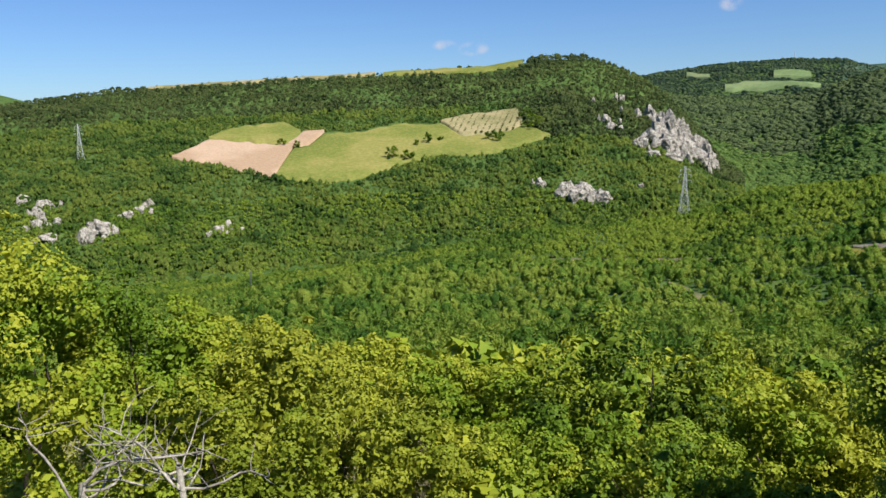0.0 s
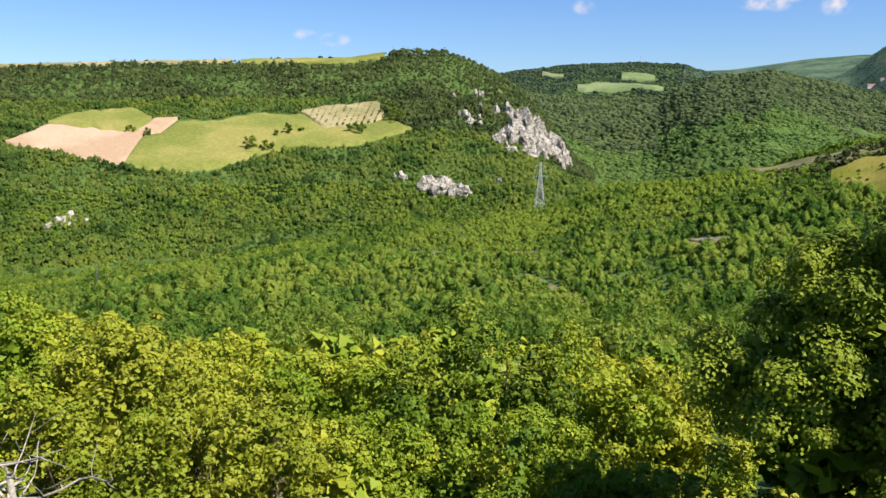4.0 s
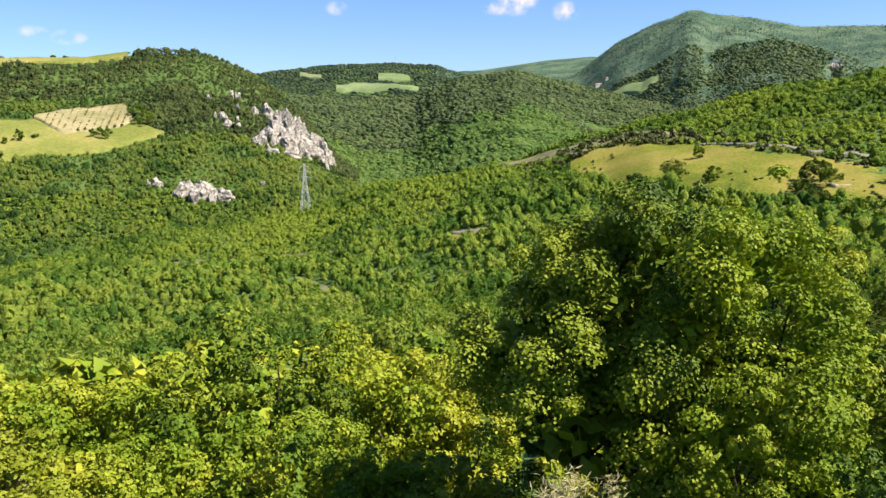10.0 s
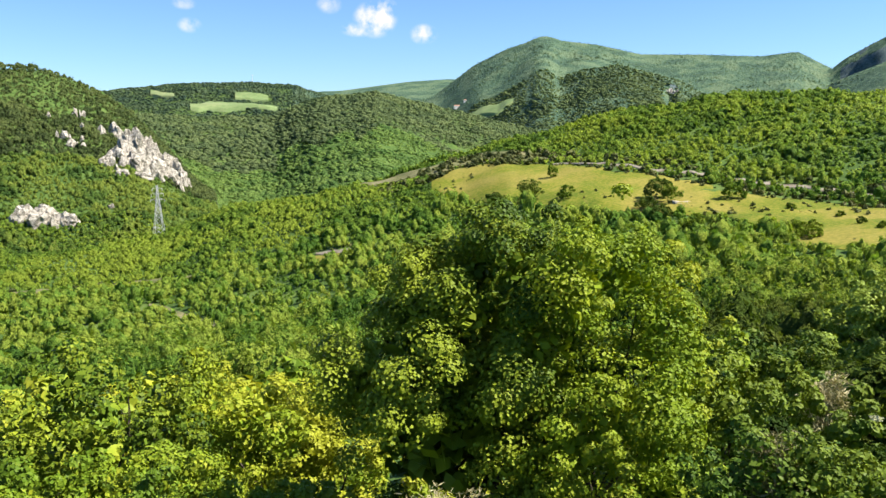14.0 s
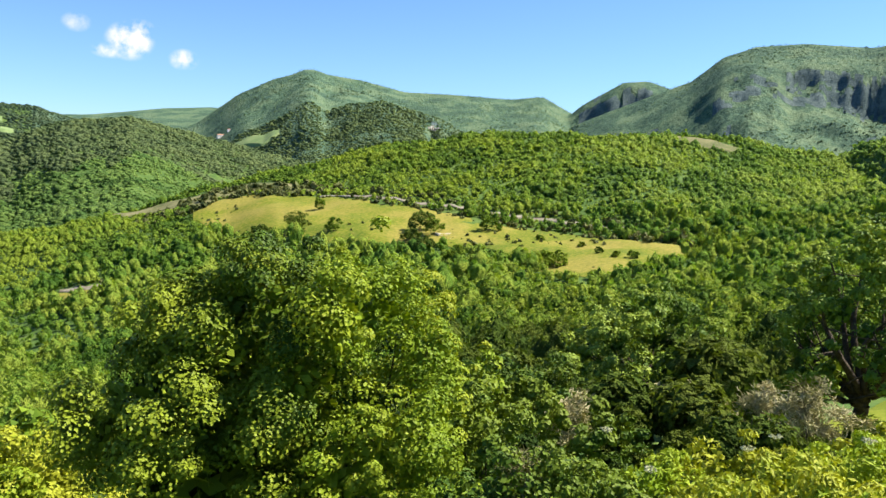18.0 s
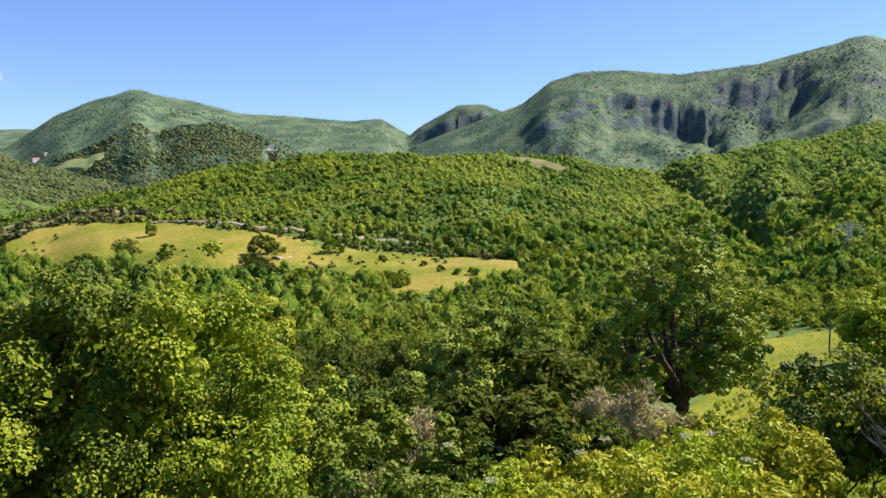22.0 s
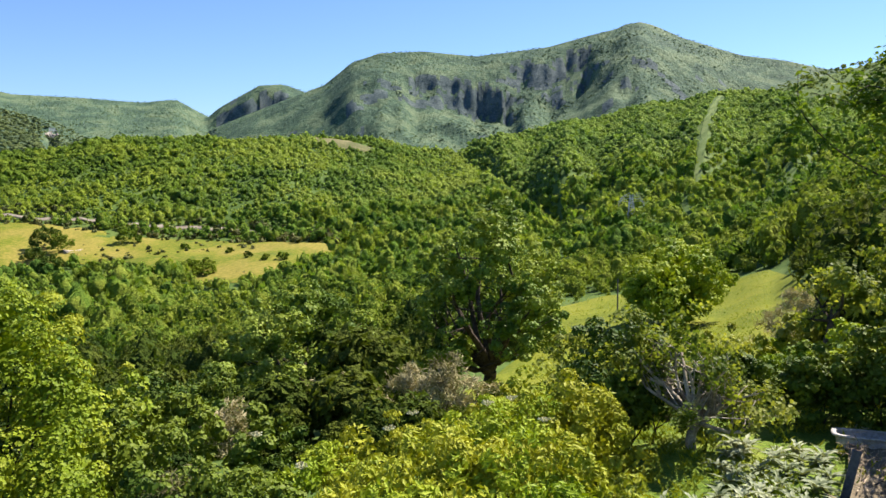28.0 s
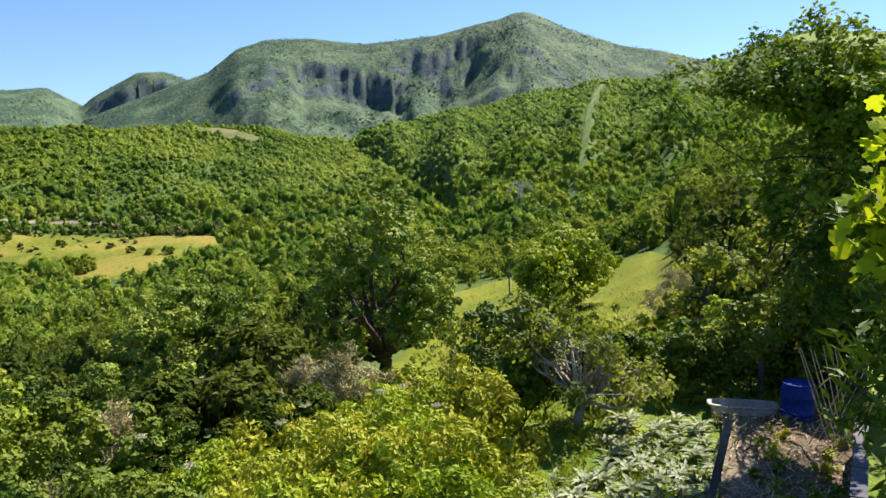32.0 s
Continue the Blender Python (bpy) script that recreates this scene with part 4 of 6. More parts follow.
def leaves(rng, centres, per, spread, size, outward, droop=0.0, slim=0.42):
    """Kite-shaped leaves round the ends of twigs, facing outwards and up."""
    n = len(centres) * per
    c = np.repeat(centres, per, 0)
    sp = np.repeat(rng.uniform(0.6, 1.25, (len(centres), 1)) * spread, per, 0)
    p = c + unit(rng.normal(size=(n, 3))) * sp * rng.random((n, 1)) ** 0.5
    out = np.repeat(outward, per, 0)
    nrm = unit(out * 0.85 + rng.normal(size=(n, 3)) * 0.5 + [0, 0, 0.4])
    d = unit(np.cross(nrm, rng.normal(size=(n, 3)))) - [0, 0, droop]
    d = unit(d)
    w = unit(np.cross(nrm, d))
    s = size * rng.uniform(0.6, 1.3, (n, 1))
    v = np.stack([p, p + d * s * 0.45 + w * s * slim, p + d * s - nrm * s * 0.12, p + d * s * 0.45 - w * s * slim], 1).reshape(-1, 3)
    return v, np.arange(n * 4).reshape(-1, 4)


def crown_points(rng, centre, radii, clumps, hollow=0.6, lobes=9, uneven=0.2, tuft=4, lobe=0.26, reach=(0.45, 0.75)):
    """Twig ends through an uneven crown: lobes, on them flat sprays, on these the tufts."""
    centre, radii = np.array(centre, float), np.array(radii, float)
    lc = unit(rng.normal(size=(lobes, 3)) + [0, 0, 0.15]) * radii * rng.uniform(*reach, (lobes, 1))
    lr = rng.uniform(lobe, lobe + uneven, lobes)
    sprays = max(4, clumps // tuft)
    k = rng.choice(lobes, sprays, p=lr ** 2 / (lr ** 2).sum())
    q = unit(rng.normal(size=(sprays, 3)) + [0, 0, 0.2]) * (hollow + (1 - hollow) * rng.random((sprays, 1)) ** 0.5)
    s = centre + lc[k] + q * radii * lr[k][:, None]
    pick = rng.integers(0, sprays, clumps)
    return s[pick] + rng.normal(size=(clumps, 3)) * np.array([1, 1, 0.45]) * radii.mean() * lobe * 0.2, unit(q)[pick], centre + lc, lr[:, None] * radii


def crown_puffs(rng, centre, radii, count, lobes=9, lobe=0.26, uneven=0.2, reach=(0.45, 0.75), puff=0.15):
    """A crown as boughs see it: lobes spread evenly round the centre, each covered with puffs of leaves."""
    centre, radii = np.array(centre, float), np.array(radii, float)
    k = np.arange(lobes)
    h = 1.0 - 1.6 * (k + 0.5) / lobes + rng.normal(size=lobes) * 0.12
    h = np.clip(h, -0.75, 1.0)
    a = 2.39996 * k + rng.uniform(0, 6.28) + rng.normal(size=lobes) * 0.25
    way = np.stack([np.cos(a) * np.sqrt(1 - h * h), np.sin(a) * np.sqrt(1 - h * h), h], -1)
    whole = 1.0 / (sum(reach) * 0.5 + lobe + uneven * 0.5)
    lc = way * radii * rng.uniform(*reach, (lobes, 1)) * whole
    lr = rng.uniform(lobe, lobe + uneven, lobes) * whole
    pick = rng.choice(lobes, count, p=lr ** 2 / (lr ** 2).sum())
    d = unit(rng.normal(size=(count, 3)) + way[pick] * 0.75 + [0, 0, 0.2])
    stray = rng.random((count, 1)) < 0.14
    at = centre + lc[pick] + d * lr[pick][:, None] * radii * np.where(stray, rng.uniform(1.1, 1.4, (count, 1)), rng.uniform(0.7, 1.0, (count, 1)))
    size = radii.mean() * puff * rng.uniform(0.6, 1.3, count) * np.where(stray[:, 0], 0.6, 1.0)
    return at, d, size, centre + lc, lr[:, None] * radii


def puff_leaves(rng, centres, sizes, outward, per, leaf, droop=0.1, slim=0.42, flat=0.72):
    """Leaves laid over rounded puffs, each facing out and up from its own puff."""
    n = len(centres) * per
    c, r, out = np.repeat(centres, per, 0), np.repeat(sizes, per)[:, None], np.repeat(outward, per, 0)
    d = unit(rng.normal(size=(n, 3)) + out * 0.6 + [0, 0, 0.3])
    p = c + d * r * np.array([1, 1, flat]) * (0.62 + 0.48 * rng.random((n, 1)) ** 0.7)
    nrm = unit(d + rng.normal(size=(n, 3)) * 0.36 + [0, 0, 0.3])
    way = unit(unit(np.cross(nrm, rng.normal(size=(n, 3)))) - [0, 0, droop])
    w = unit(np.cross(nrm, way))
    s = leaf * rng.uniform(0.6, 1.3, (n, 1))
    p = p - way * s * 0.5
    v = np.stack([p, p + way * s * 0.45 + w * s * slim, p + way * s - nrm * s * 0.14, p + way * s * 0.45 - w * s * slim], 1).reshape(-1, 3)
    return v, np.arange(n * 4).reshape(-1, 4)


def inner_mass(rng, centres, sizes, share, count=150):
    """The dense shaded foliage inside each lobe."""
    n = len(centres) * count
    c, r = np.repeat(centres, count, 0), np.repeat(sizes, count, 0)
    p = c + unit(rng.normal(size=(n, 3))) * r * share * rng.random((n, 1)) ** 0.4
    nrm = unit(rng.normal(size=(n, 3)) * 0.6 + [0, 0, 0.4])
    way = unit(np.cross(nrm, rng.normal(size=(n, 3))))
    w = np.cross(nrm, way)
    s = r.mean(1, keepdims=True) * rng.uniform(0.08, 0.16, (n, 1))
    v = np.stack([p - way * s, p + w * s * 0.7, p + way * s, p - w * s * 0.7], 1).reshape(-1, 3)
    return v, np.arange(n * 4).reshape(-1, 4)


def tree(name, label, bearing, dist, height, radii, leaf_mat, clumps, per, size, seed, bark=M_BARK, trunk=None, limbs=7, spread=0.3, crown_at=None, lobes=9,
         category="tree", group="", stems=1, droop=0.1, hollow=0.6, base_lift=0.0, uneven=0.2, twigs=3, slim=0.42, shift=(0, 0), heart=0.0, lobe=0.26, reach=(0.45, 0.75), core=0, puff=0.0, flat=0.72, crook=0.15):
    rng = np.random.default_rng(seed)
    foot = place(bearing, dist, base_lift)
    top = new(name)
    top.location = foot
    tagged(top, label, category, group)
    cz = crown_at if crown_at is not None else height - radii[2]
    centre = np.array([shift[0], shift[1], cz])
    r0 = trunk or height * 0.022
    fork = np.array([rng.normal() * 0.1, rng.normal() * 0.1, max(cz - radii[2] * 0.75, height * 0.12)])
    if stems:
        pts, rad = bough(rng, (0, 0, -0.3), fork, r0 * 1.25, r0 * 0.9, 0.2, 5)
        v, f = tube(pts, rad, 8)
        lay("trunk", v, f, bark, parent=top, smooth=True)
    if puff:
        ends, outward, puff_size, lobe_at, lobe_size = crown_puffs(rng, centre, radii, clumps, lobes, lobe, uneven, reach, puff)
    else:
        ends, outward, lobe_at, lobe_size = crown_points(rng, centre, radii, clumps, hollow, lobes, uneven, lobe=lobe, reach=reach)
    for i in range(limbs):
        aim = ends[rng.integers(len(ends))]
        pieces = []
        pts, rad = bough(rng, fork, fork + (aim - fork) * 0.95, r0 * rng.uniform(0.45, 0.7), r0 * 0.12, crook, 7)
        v, f = tube(pts, rad, 6)
        limb = lay("limb", v, f, bark, parent=top, smooth=True)
        for _ in range(twigs):
            s = rng.integers(2, 7)
            near = ends[np.argsort(np.linalg.norm(ends - pts[s], axis=1))[rng.integers(3, max(4, len(ends) // 6))]]
            p2, r2 = bough(rng, pts[s], near, rad[s] * 0.6, r0 * 0.05, 0.35, 4)
            pieces.append(tube(p2, r2, 4))
        for v, f in pieces:
            lay("side_branch", v, f, bark, parent=limb, smooth=True)
    if puff:
        v, f = puff_leaves(rng, ends, puff_size, outward, per, size, droop, slim, flat)
    else:
        v, f = leaves(rng, ends, per, spread, size, outward, droop, slim)
    lay("crown", v, f, leaf_mat, parent=top)
    if heart:
        v, f = inner_mass(rng, lobe_at, lobe_size, heart, 150 if height > 3.3 and dist < 150 else 80)
        if core:
            w, g = inner_mass(rng, centre[None], np.array(radii)[None] * 0.62, 1.0, core)
            v, f = np.concatenate([v, w]), np.concatenate([f, g + len(v)])
        lay("inner_foliage", v, f, leaf_mat, parent=top)
    return top


def seen_from(x, y, b, d):
    """Bearing and distance from the origin of a spot given from a point beside it."""
    x, y = x + d * math.sin(radians(b)), y + d * math.cos(radians(b))
    return math.degrees(math.atan2(x, y)), math.hypot(x, y)


def ray_point(bearing, height, dist):
    a = radians(bearing)
    return Vector((dist * math.sin(a), dist * math.cos(a), dist * math.tan(radians(height))))


# the great field maple on the slope below the terrace
tree("field_maple", "large spreading field maple in fresh dark green leaf below the terrace", *seen_from(-0.2, 0.3, 39.6, 13.2), 6.5, (2.75, 2.4, 3.1), L_BIG, 250, 320, 0.064, 101, limbs=7, core=1200,
     crown_at=3.15, lobes=30, trunk=0.12, heart=0.5, lobe=0.2, uneven=0.18, reach=(0.5, 0.88), puff=0.14)
tree("ash_tree", "slender yellow-green tree growing against the great maple", *seen_from(-0.2, 0.3, 49.6, 12.2), 5.4, (1.65, 1.5, 2.7), L_LIME, 180, 150, 0.06, 102, limbs=5,
     crown_at=2.7, lobes=14, trunk=0.07, heart=0.7, lobe=0.3, uneven=0.14, reach=(0.5, 0.8), puff=0.15)
ROW = [  # bearing, distance, top height angle, half width, leaf
    (-29.5, 19, -6.6, 2.3, L_GREEN), (-23.0, 20, -9.2, 2.2, L_GREEN), (-18.3, 21, -12.2, 1.7, L_GREEN), (-34, 17, -6.0, 2.2, L_GREEN), (-11.6, 17, -13.6, 1.8, L_GOLD),
    (-14.8, 23, -13.6, 1.6, L_LIME), (-5.5, 22, -15.4, 1.9, L_LIME), (-1.5, 19, -16.2, 1.8, L_GREEN), (4.2, 19, -17.6, 1.7, L_LIME), (13.4, 18, -15.2, 2.3, L_BIG), (10.0, 16.5, -19.5, 1.4, L_GREEN),
    (20.0, 21, -16.2, 1.8, L_LIME), (24.8, 19, -17.6, 1.9, L_LIME), (29.5, 20, -19, 1.6, L_LIME), (-18.5, 14, -18.0, 1.4, L_GOLD), (-8.0, 13.5, -18.6, 1.5, L_GOLD), (-2.6, 14, -20.0, 1.3, L_GOLD), (4.8, 14.5, -21.5, 1.3, L_GREEN),
    (17.6, 14.5, -20.5, 1.4, L_GREEN), (22.5, 14.5, -24.5, 1.2, L_LIME), (27.5, 14, -25, 1.2, L_GREEN), (-26.5, 14, -15.5, 1.6, L_LIME)]
for n, (b, d, e, r, mat) in enumerate(ROW):
    b, d = seen_from(-0.38, 0.36, b, d)
    ground_z = float(land(b, d))
    tall = d * math.tan(radians(e)) - ground_z
    tree("slope_tree", {L_GOLD: "young oak with yellowish spring leaves on the slope", L_GREEN: "fresh green deciduous tree on the slope", L_BIG: "rounded dark green maple standing on the slope",
                        L_LIME: "lime green leafy tree on the slope"}[mat], b, d, tall, (r, r, min(tall * 0.52, r * 1.3)), mat, 95, 80, 0.10 if d > 16 else 0.08, 200 + n, limbs=5, trunk=tall * 0.014, lobes=14, heart=0.66,
         lobe=0.28, uneven=0.14, reach=(0.5, 0.78), puff=0.17, group="trees on the slope")

tree("walnut_tree", "broad open-crowned tree with dark branches", 68.8, 42, 7.2, (5.0, 4.2, 3.2), L_OAK, 190, 110, 0.17, 301, limbs=12, crown_at=3.8, trunk=0.2, lobes=24, lobe=0.2, uneven=0.12, reach=(0.5, 0.85), heart=0.4, puff=0.115)
tree("oak_tree", "tall oak with a stout dark trunk and open crown", 82.6, 41, 10.0, (4.6, 4.2, 4.7), L_OAK, 230, 110, 0.165, 302, limbs=14, crown_at=5.7, trunk=0.34, lobes=26, lobe=0.2, uneven=0.12, reach=(0.5, 0.85), heart=0.38, puff=0.105)
tree("round_tree", "round lime green tree at the pasture edge", 95.8, 80, 8.5, (6.3, 5.4, 4.3), L_ELDER, 210, 100, 0.27, 303, limbs=8, crown_at=3.9, trunk=0.26, lobes=24, lobe=0.3, uneven=0.14, reach=(0.5, 0.8), heart=0.85, puff=0.14, core=900)
tree("fig_tree", "bare-limbed old fruit tree with thin foliage beside the garden", 97.2, 14.2, 3.0, (1.9, 1.7, 1.25), L_OLIVE, 460, 13, 0.08, 304, M_DEAD, crook=0.32, limbs=20, spread=0.2, crown_at=1.5, trunk=0.085, lobes=26, hollow=0.2, twigs=8, lobe=0.16, uneven=0.14, reach=(0.3, 0.9))
plum = tree("plum_tree", "tall leafy dark green fruit tree with long boughs over the garden", 110.6, 16.9, 6.9, (1.75, 1.75, 2.3), L_PLUM, 760, 15, 0.1, 305, limbs=12, spread=0.16, crown_at=4.4, trunk=0.06, lobes=30,
            hollow=0.3, lobe=0.15, uneven=0.14, reach=(0.2, 0.9), heart=0.6, twigs=3, shift=(-3.1, -0.2))
rng_p = np.random.default_rng(306)
REACHES = [(103.2, 6.2, 11.6), (104.2, 4.7, 11.7), (104.9, 5.9, 11.9), (105.8, 3.6, 11.7), (106.6, 5.4, 11.9), (107.4, 2.2, 11.7), (108.4, 6.6, 12.0), (109.4, 7.8, 12.1), (110.4, 7.2, 11.9),
           (111.2, 8.4, 12.3), (112.4, 7.6, 12.2), (108.6, 0.2, 11.8), (108.6, 4.0, 11.7), (107.2, 4.4, 11.7), (110, 5.4, 11.6), (114.0, 8.4, 12.3), (109.8, -2.5, 11.6), (110.6, -5.5, 11.8), (112, -8, 11.8)]
for b, e, d in REACHES:  # long boughs, with leaves along their outer part
    tip = np.array(ray_point(b, e, d * 1.17)) - np.array(plum.location)
    root = np.array([-2.8 + rng_p.normal() * 0.2, -0.2 + rng_p.normal() * 0.2, np.clip(tip[2] - rng_p.uniform(0.6, 1.8), 2.2, 5.0)])
    pts, rad = bough(rng_p, root, tip, 0.022, 0.005, 0.25, 14)
    v, f = tube(pts, rad, 6)
    arm = lay("bough", v, f, M_BARK, parent=plum, smooth=True)
    spots = np.concatenate([pts[3:-1] + (pts[4:] - pts[3:-1]) * u + rng_p.normal(size=(11, 3)) * 0.10 for u in (0, 0.25, 0.5, 0.75)])
    v, f = leaves(rng_p, spots, 11, 0.17, 0.1, np.tile([0, 0, 0.6], (len(spots), 1)), 0.3, 0.32)
    lay("bough_leaves", v, f, L_PLUM, parent=arm)


def shrub(name, label, bearing, dist, wide, tall, mat, clumps=60, per=18, size=0.12, seed=0, spread=0.22, limbs=4, slim=0.42, lift=0.0, group="", bark=M_BARK, droop=0.1, lobes=8, heart=0.0):
    """A low bush: several stems from the ground and a rounded uneven crown."""
    return tree(name, label, bearing, dist, tall, (wide / 2, wide / 2, tall * 0.52), mat, clumps // 4 if heart else clumps, per * 4 if heart else per, size, seed, bark, max(0.015, tall * 0.012), limbs, spread, tall * 0.5, lobes,
                "bush", group, 1, droop, 0.55, lift, 0.22 if not heart else 0.14, 2, slim, heart=heart, lobe=0.26 if not heart else 0.28, reach=(0.4, 0.78), puff=0.22 if heart else 0.0)


M_ROCK = surface("pale_limestone", [(0.30, (0.10, 0.092, 0.068)), (0.43, (0.30, 0.275, 0.225)), (0.60, (0.50, 0.46, 0.39))], 0.3, 1.2, bump=0.9, depth=1.4)
M_STEEL = surface("galvanised_steel", [(0.3, (0.42, 0.43, 0.44)), (0.5, (0.52, 0.53, 0.54)), (0.7, (0.60, 0.61, 0.62))], 0.5, 6.0, 0.5, 0.1, 0.005, 0.1)


def rock(parent, at, wide, tall, seed):
    rng = np.random.default_rng(seed)
    bm = bmesh.new()
    bmesh.ops.create_icosphere(bm, subdivisions=3 if wide > 11 else 2, radius=1.0)
    off = Vector(rng.uniform(-50, 50, 3))
    sx, sy = wide / 2 * rng.uniform(0.85, 1.15), wide / 2 * rng.uniform(0.7, 1.0)
    for v in bm.verts:
        p = v.co.normalized()
        crack = abs(noise.noise(Vector((p.x * 2.2, p.y * 2.2, p.z * 0.7)) + off))
        k = 0.84 + 0.42 * noise.noise(p * 1.5 + off) + 0.34 * crack + 0.22 * noise.noise(p * 4 + off) + 0.12 * noise.noise(p * 9 + off)
        v.co = Vector((p.x * k * sx, p.y * k * sy, (p.z * k * 0.75 + 0.35) * tall))
    bm.faces.ensure_lookup_table()
    me = bpy.data.meshes.new("rock")
    bm.to_mesh(me)
    bm.free()
    me.materials.append(M_ROCK)
    ob = new("rock", me)
    ob.parent = parent
    ob.location = Vector(at) - parent.location
    ob.rotation_euler = (rng.uniform(-0.15, 0.15), rng.uniform(-0.15, 0.15), rng.uniform(0, 6.28))
    return ob


def outcrop(name, label, rocks, seed):
    """Rocks given as bearing, distance, width, height, standing in the hillside."""
    rng = np.random.default_rng(seed)
    top = new(name)
    top.location = place(rocks[0][0], rocks[0][1])
    tagged(top, label, "rock")
    for n, (b, d, w, h) in enumerate(rocks):
        if len(rocks) > 20:
            rock(top, place(b, d, -h * 0.2), w * 1.3, h, seed + n)
        else:  # broken ledges: one low mass and a few blocks along it
            rock(top, place(b, d, -h * 0.25), w * 1.1, h * 0.85, seed + n)
            for k in range(4):
                s = rng.normal() * 0.55
                rock(top, place(b + math.degrees(s * w / d), d - rng.uniform(0, 3), -h * 0.15), w * rng.uniform(0.3, 0.55), h * rng.uniform(0.35, 0.75), seed + 50 * k + n)
    return top


CRAG = [(15.9, 760, 16, 22), (15.7, 735, 14, 22), (15.2, 705, 15, 19), (14.6, 690, 13, 13), (16.5, 755, 15, 20), (16.9, 735, 15, 20), (17.6, 740, 14, 19), (18.3, 735, 13, 20),
        (18.8, 715, 10, 17), (14.2, 675, 10, 10), (16.0, 691, 17, 15), (17.1, 700, 16, 16), (17.9, 700, 13, 14), (14.6, 790, 8, 13), (15.0, 780, 9, 14), (13.9, 775, 6, 9), (14.9, 653, 14, 5), (16.3, 665, 15, 6)]
rng_r = np.random.default_rng(41)
for b, d, w, h in CRAG[:13] * 3:
    CRAG.append((b + rng_r.normal() * 0.42, d - 6 + rng_r.normal() * 9, w * rng_r.uniform(0.25, 0.5), h * rng_r.uniform(0.45, 0.95)))
outcrop("limestone_crag", "large jagged pale grey limestone crag on the hill end", CRAG, 400)
outcrop("rock_pinnacles", "thin pale rock pinnacles standing among dark trees", [(11.6, 733, 8.4, 11.6), (12.0, 715, 9.3, 10.3), (12.4, 812, 5.3, 12), (12.8, 823, 4.1, 9), (12.7, 766, 4.2, 13.2), (10.9, 791, 3.6, 9)], 430)
outcrop("pink_rock_face", "low pinkish white rock face above the gorge", [(7.1, 572, 9.9, 7), (8.9, 556, 12, 13.6), (9.7, 550, 14.2, 13.5), (10.3, 559, 12.1, 10.5), (11.4, 551, 13.5, 10.3), (14.2, 572, 4.1, 4.5)], 440)
outcrop("grey_rocks", "scattered grey boulders on a wooded slope", [(-28.1, 583, 9.2, 8.4), (-27.0, 571, 9, 7.4), (-27.4, 559, 7.2, 8), (-27.1, 551, 6.3, 7.1), (-27.5, 546, 9.4, 7.1), (-26.3, 548, 4.7, 6.3), (-27.1, 532, 10.7, 6.1)], 450)
outcrop("ledge_rocks", "pale rock ledge running along a wooded slope", [(-23.7, 535, 13.1, 11.5), (-24.8, 528, 9.1, 12.9), (-24.3, 541, 6.2, 6.2), (-22.0, 550, 7.9, 5.5), (-21.1, 553, 8.8, 7.2), (-20.5, 558, 8, 7.2)], 460)
outcrop("small_rocks", "small pale outcrop among trees", [(-16.0, 528, 9.9, 6.8), (-16.7, 525, 6, 4), (-15.4, 534, 6.1, 5.4)], 470)
outcrop("white_cliff", "small white cliff on the mountain shoulder", [(53.0, 2800, 22, 26), (53.3, 2790, 16, 18)], 475)


def strut(a, b, r, sides=4):
    return tube([a, b], [r, r], sides)


def pylon(bearing, dist, tall, wide, label):
    """A lattice pylon: four legs, cross bracing and three pairs of arms."""
    top = new("power_pylon")
    top.location = place(bearing, dist)
    top.rotation_euler.z = radians(-bearing + 12)
    tagged(top, label, "pylon")

    def half(z):
        return wide / 2 * (1 - z / tall) ** 1.3 + 0.25

    r = 0.10
    for sx, sy in ((1, 1), (1, -1), (-1, 1), (-1, -1)):
        zs = np.linspace(-0.5, tall, 9)
        v, f = tube([(sx * half(max(z, 0)), sy * half(max(z, 0)), z) for z in zs], [r] * 9, 4)
        lay("leg", v, f, M_STEEL, parent=top)
    levels = [0]
    while levels[-1] < tall - 1.0:
        levels.append(levels[-1] + max(1.1, half(levels[-1]) * 1.7))
    pieces = []
    for z0, z1 in zip(levels, levels[1:]):
        z1 = min(z1, tall)
        h0, h1 = half(z0), half(z1)
        for (ax, ay), (bx, by) in (((1, 1), (-1, 1)), ((-1, 1), (-1, -1)), ((-1, -1), (1, -1)), ((1, -1), (1, 1))):
            pieces.append(strut((ax * h0, ay * h0, z0), (bx * h1, by * h1, z1), 0.055))
            pieces.append(strut((bx * h0, by * h0, z0), (ax * h1, ay * h1, z1), 0.055))
            pieces.append(strut((ax * h1, ay * h1, z1), (bx * h1, by * h1, z1), 0.05))
    v, f = joined(pieces)
    lay("bracing", v, f, M_STEEL, parent=top)
    for k, reach in ((0.72, 3.4), (0.83, 3.0), (0.93, 2.5)):
        for s in (1, -1):
            z = tall * k
            v, f = joined([strut((s * half(z), 0.25, z), (s * reach, 0, z), 0.06), strut((s * half(z), -0.25, z), (s * reach, 0, z), 0.06),
                           strut((s * half(z), 0, z + 0.9), (s * reach, 0, z), 0.05)])
            arm = lay("cross_arm", v, f, M_STEEL, parent=top)
            v, f = strut((s * reach, 0, z), (s * reach, 0, z - 1.3), 0.09, 6)
            lay("insulator", v, f, M_STEEL, parent=arm)
    return top


pylon(17.15, 428, 27, 5.2, "grey steel lattice pylon above the valley wood")
pylon(-24.5, 684, 28, 4.6, "slim grey lattice pylon on the far wooded slope")
pylon(92.8, 222, 6.5, 2.0, "small grey lattice pylon at the foot of the hill")


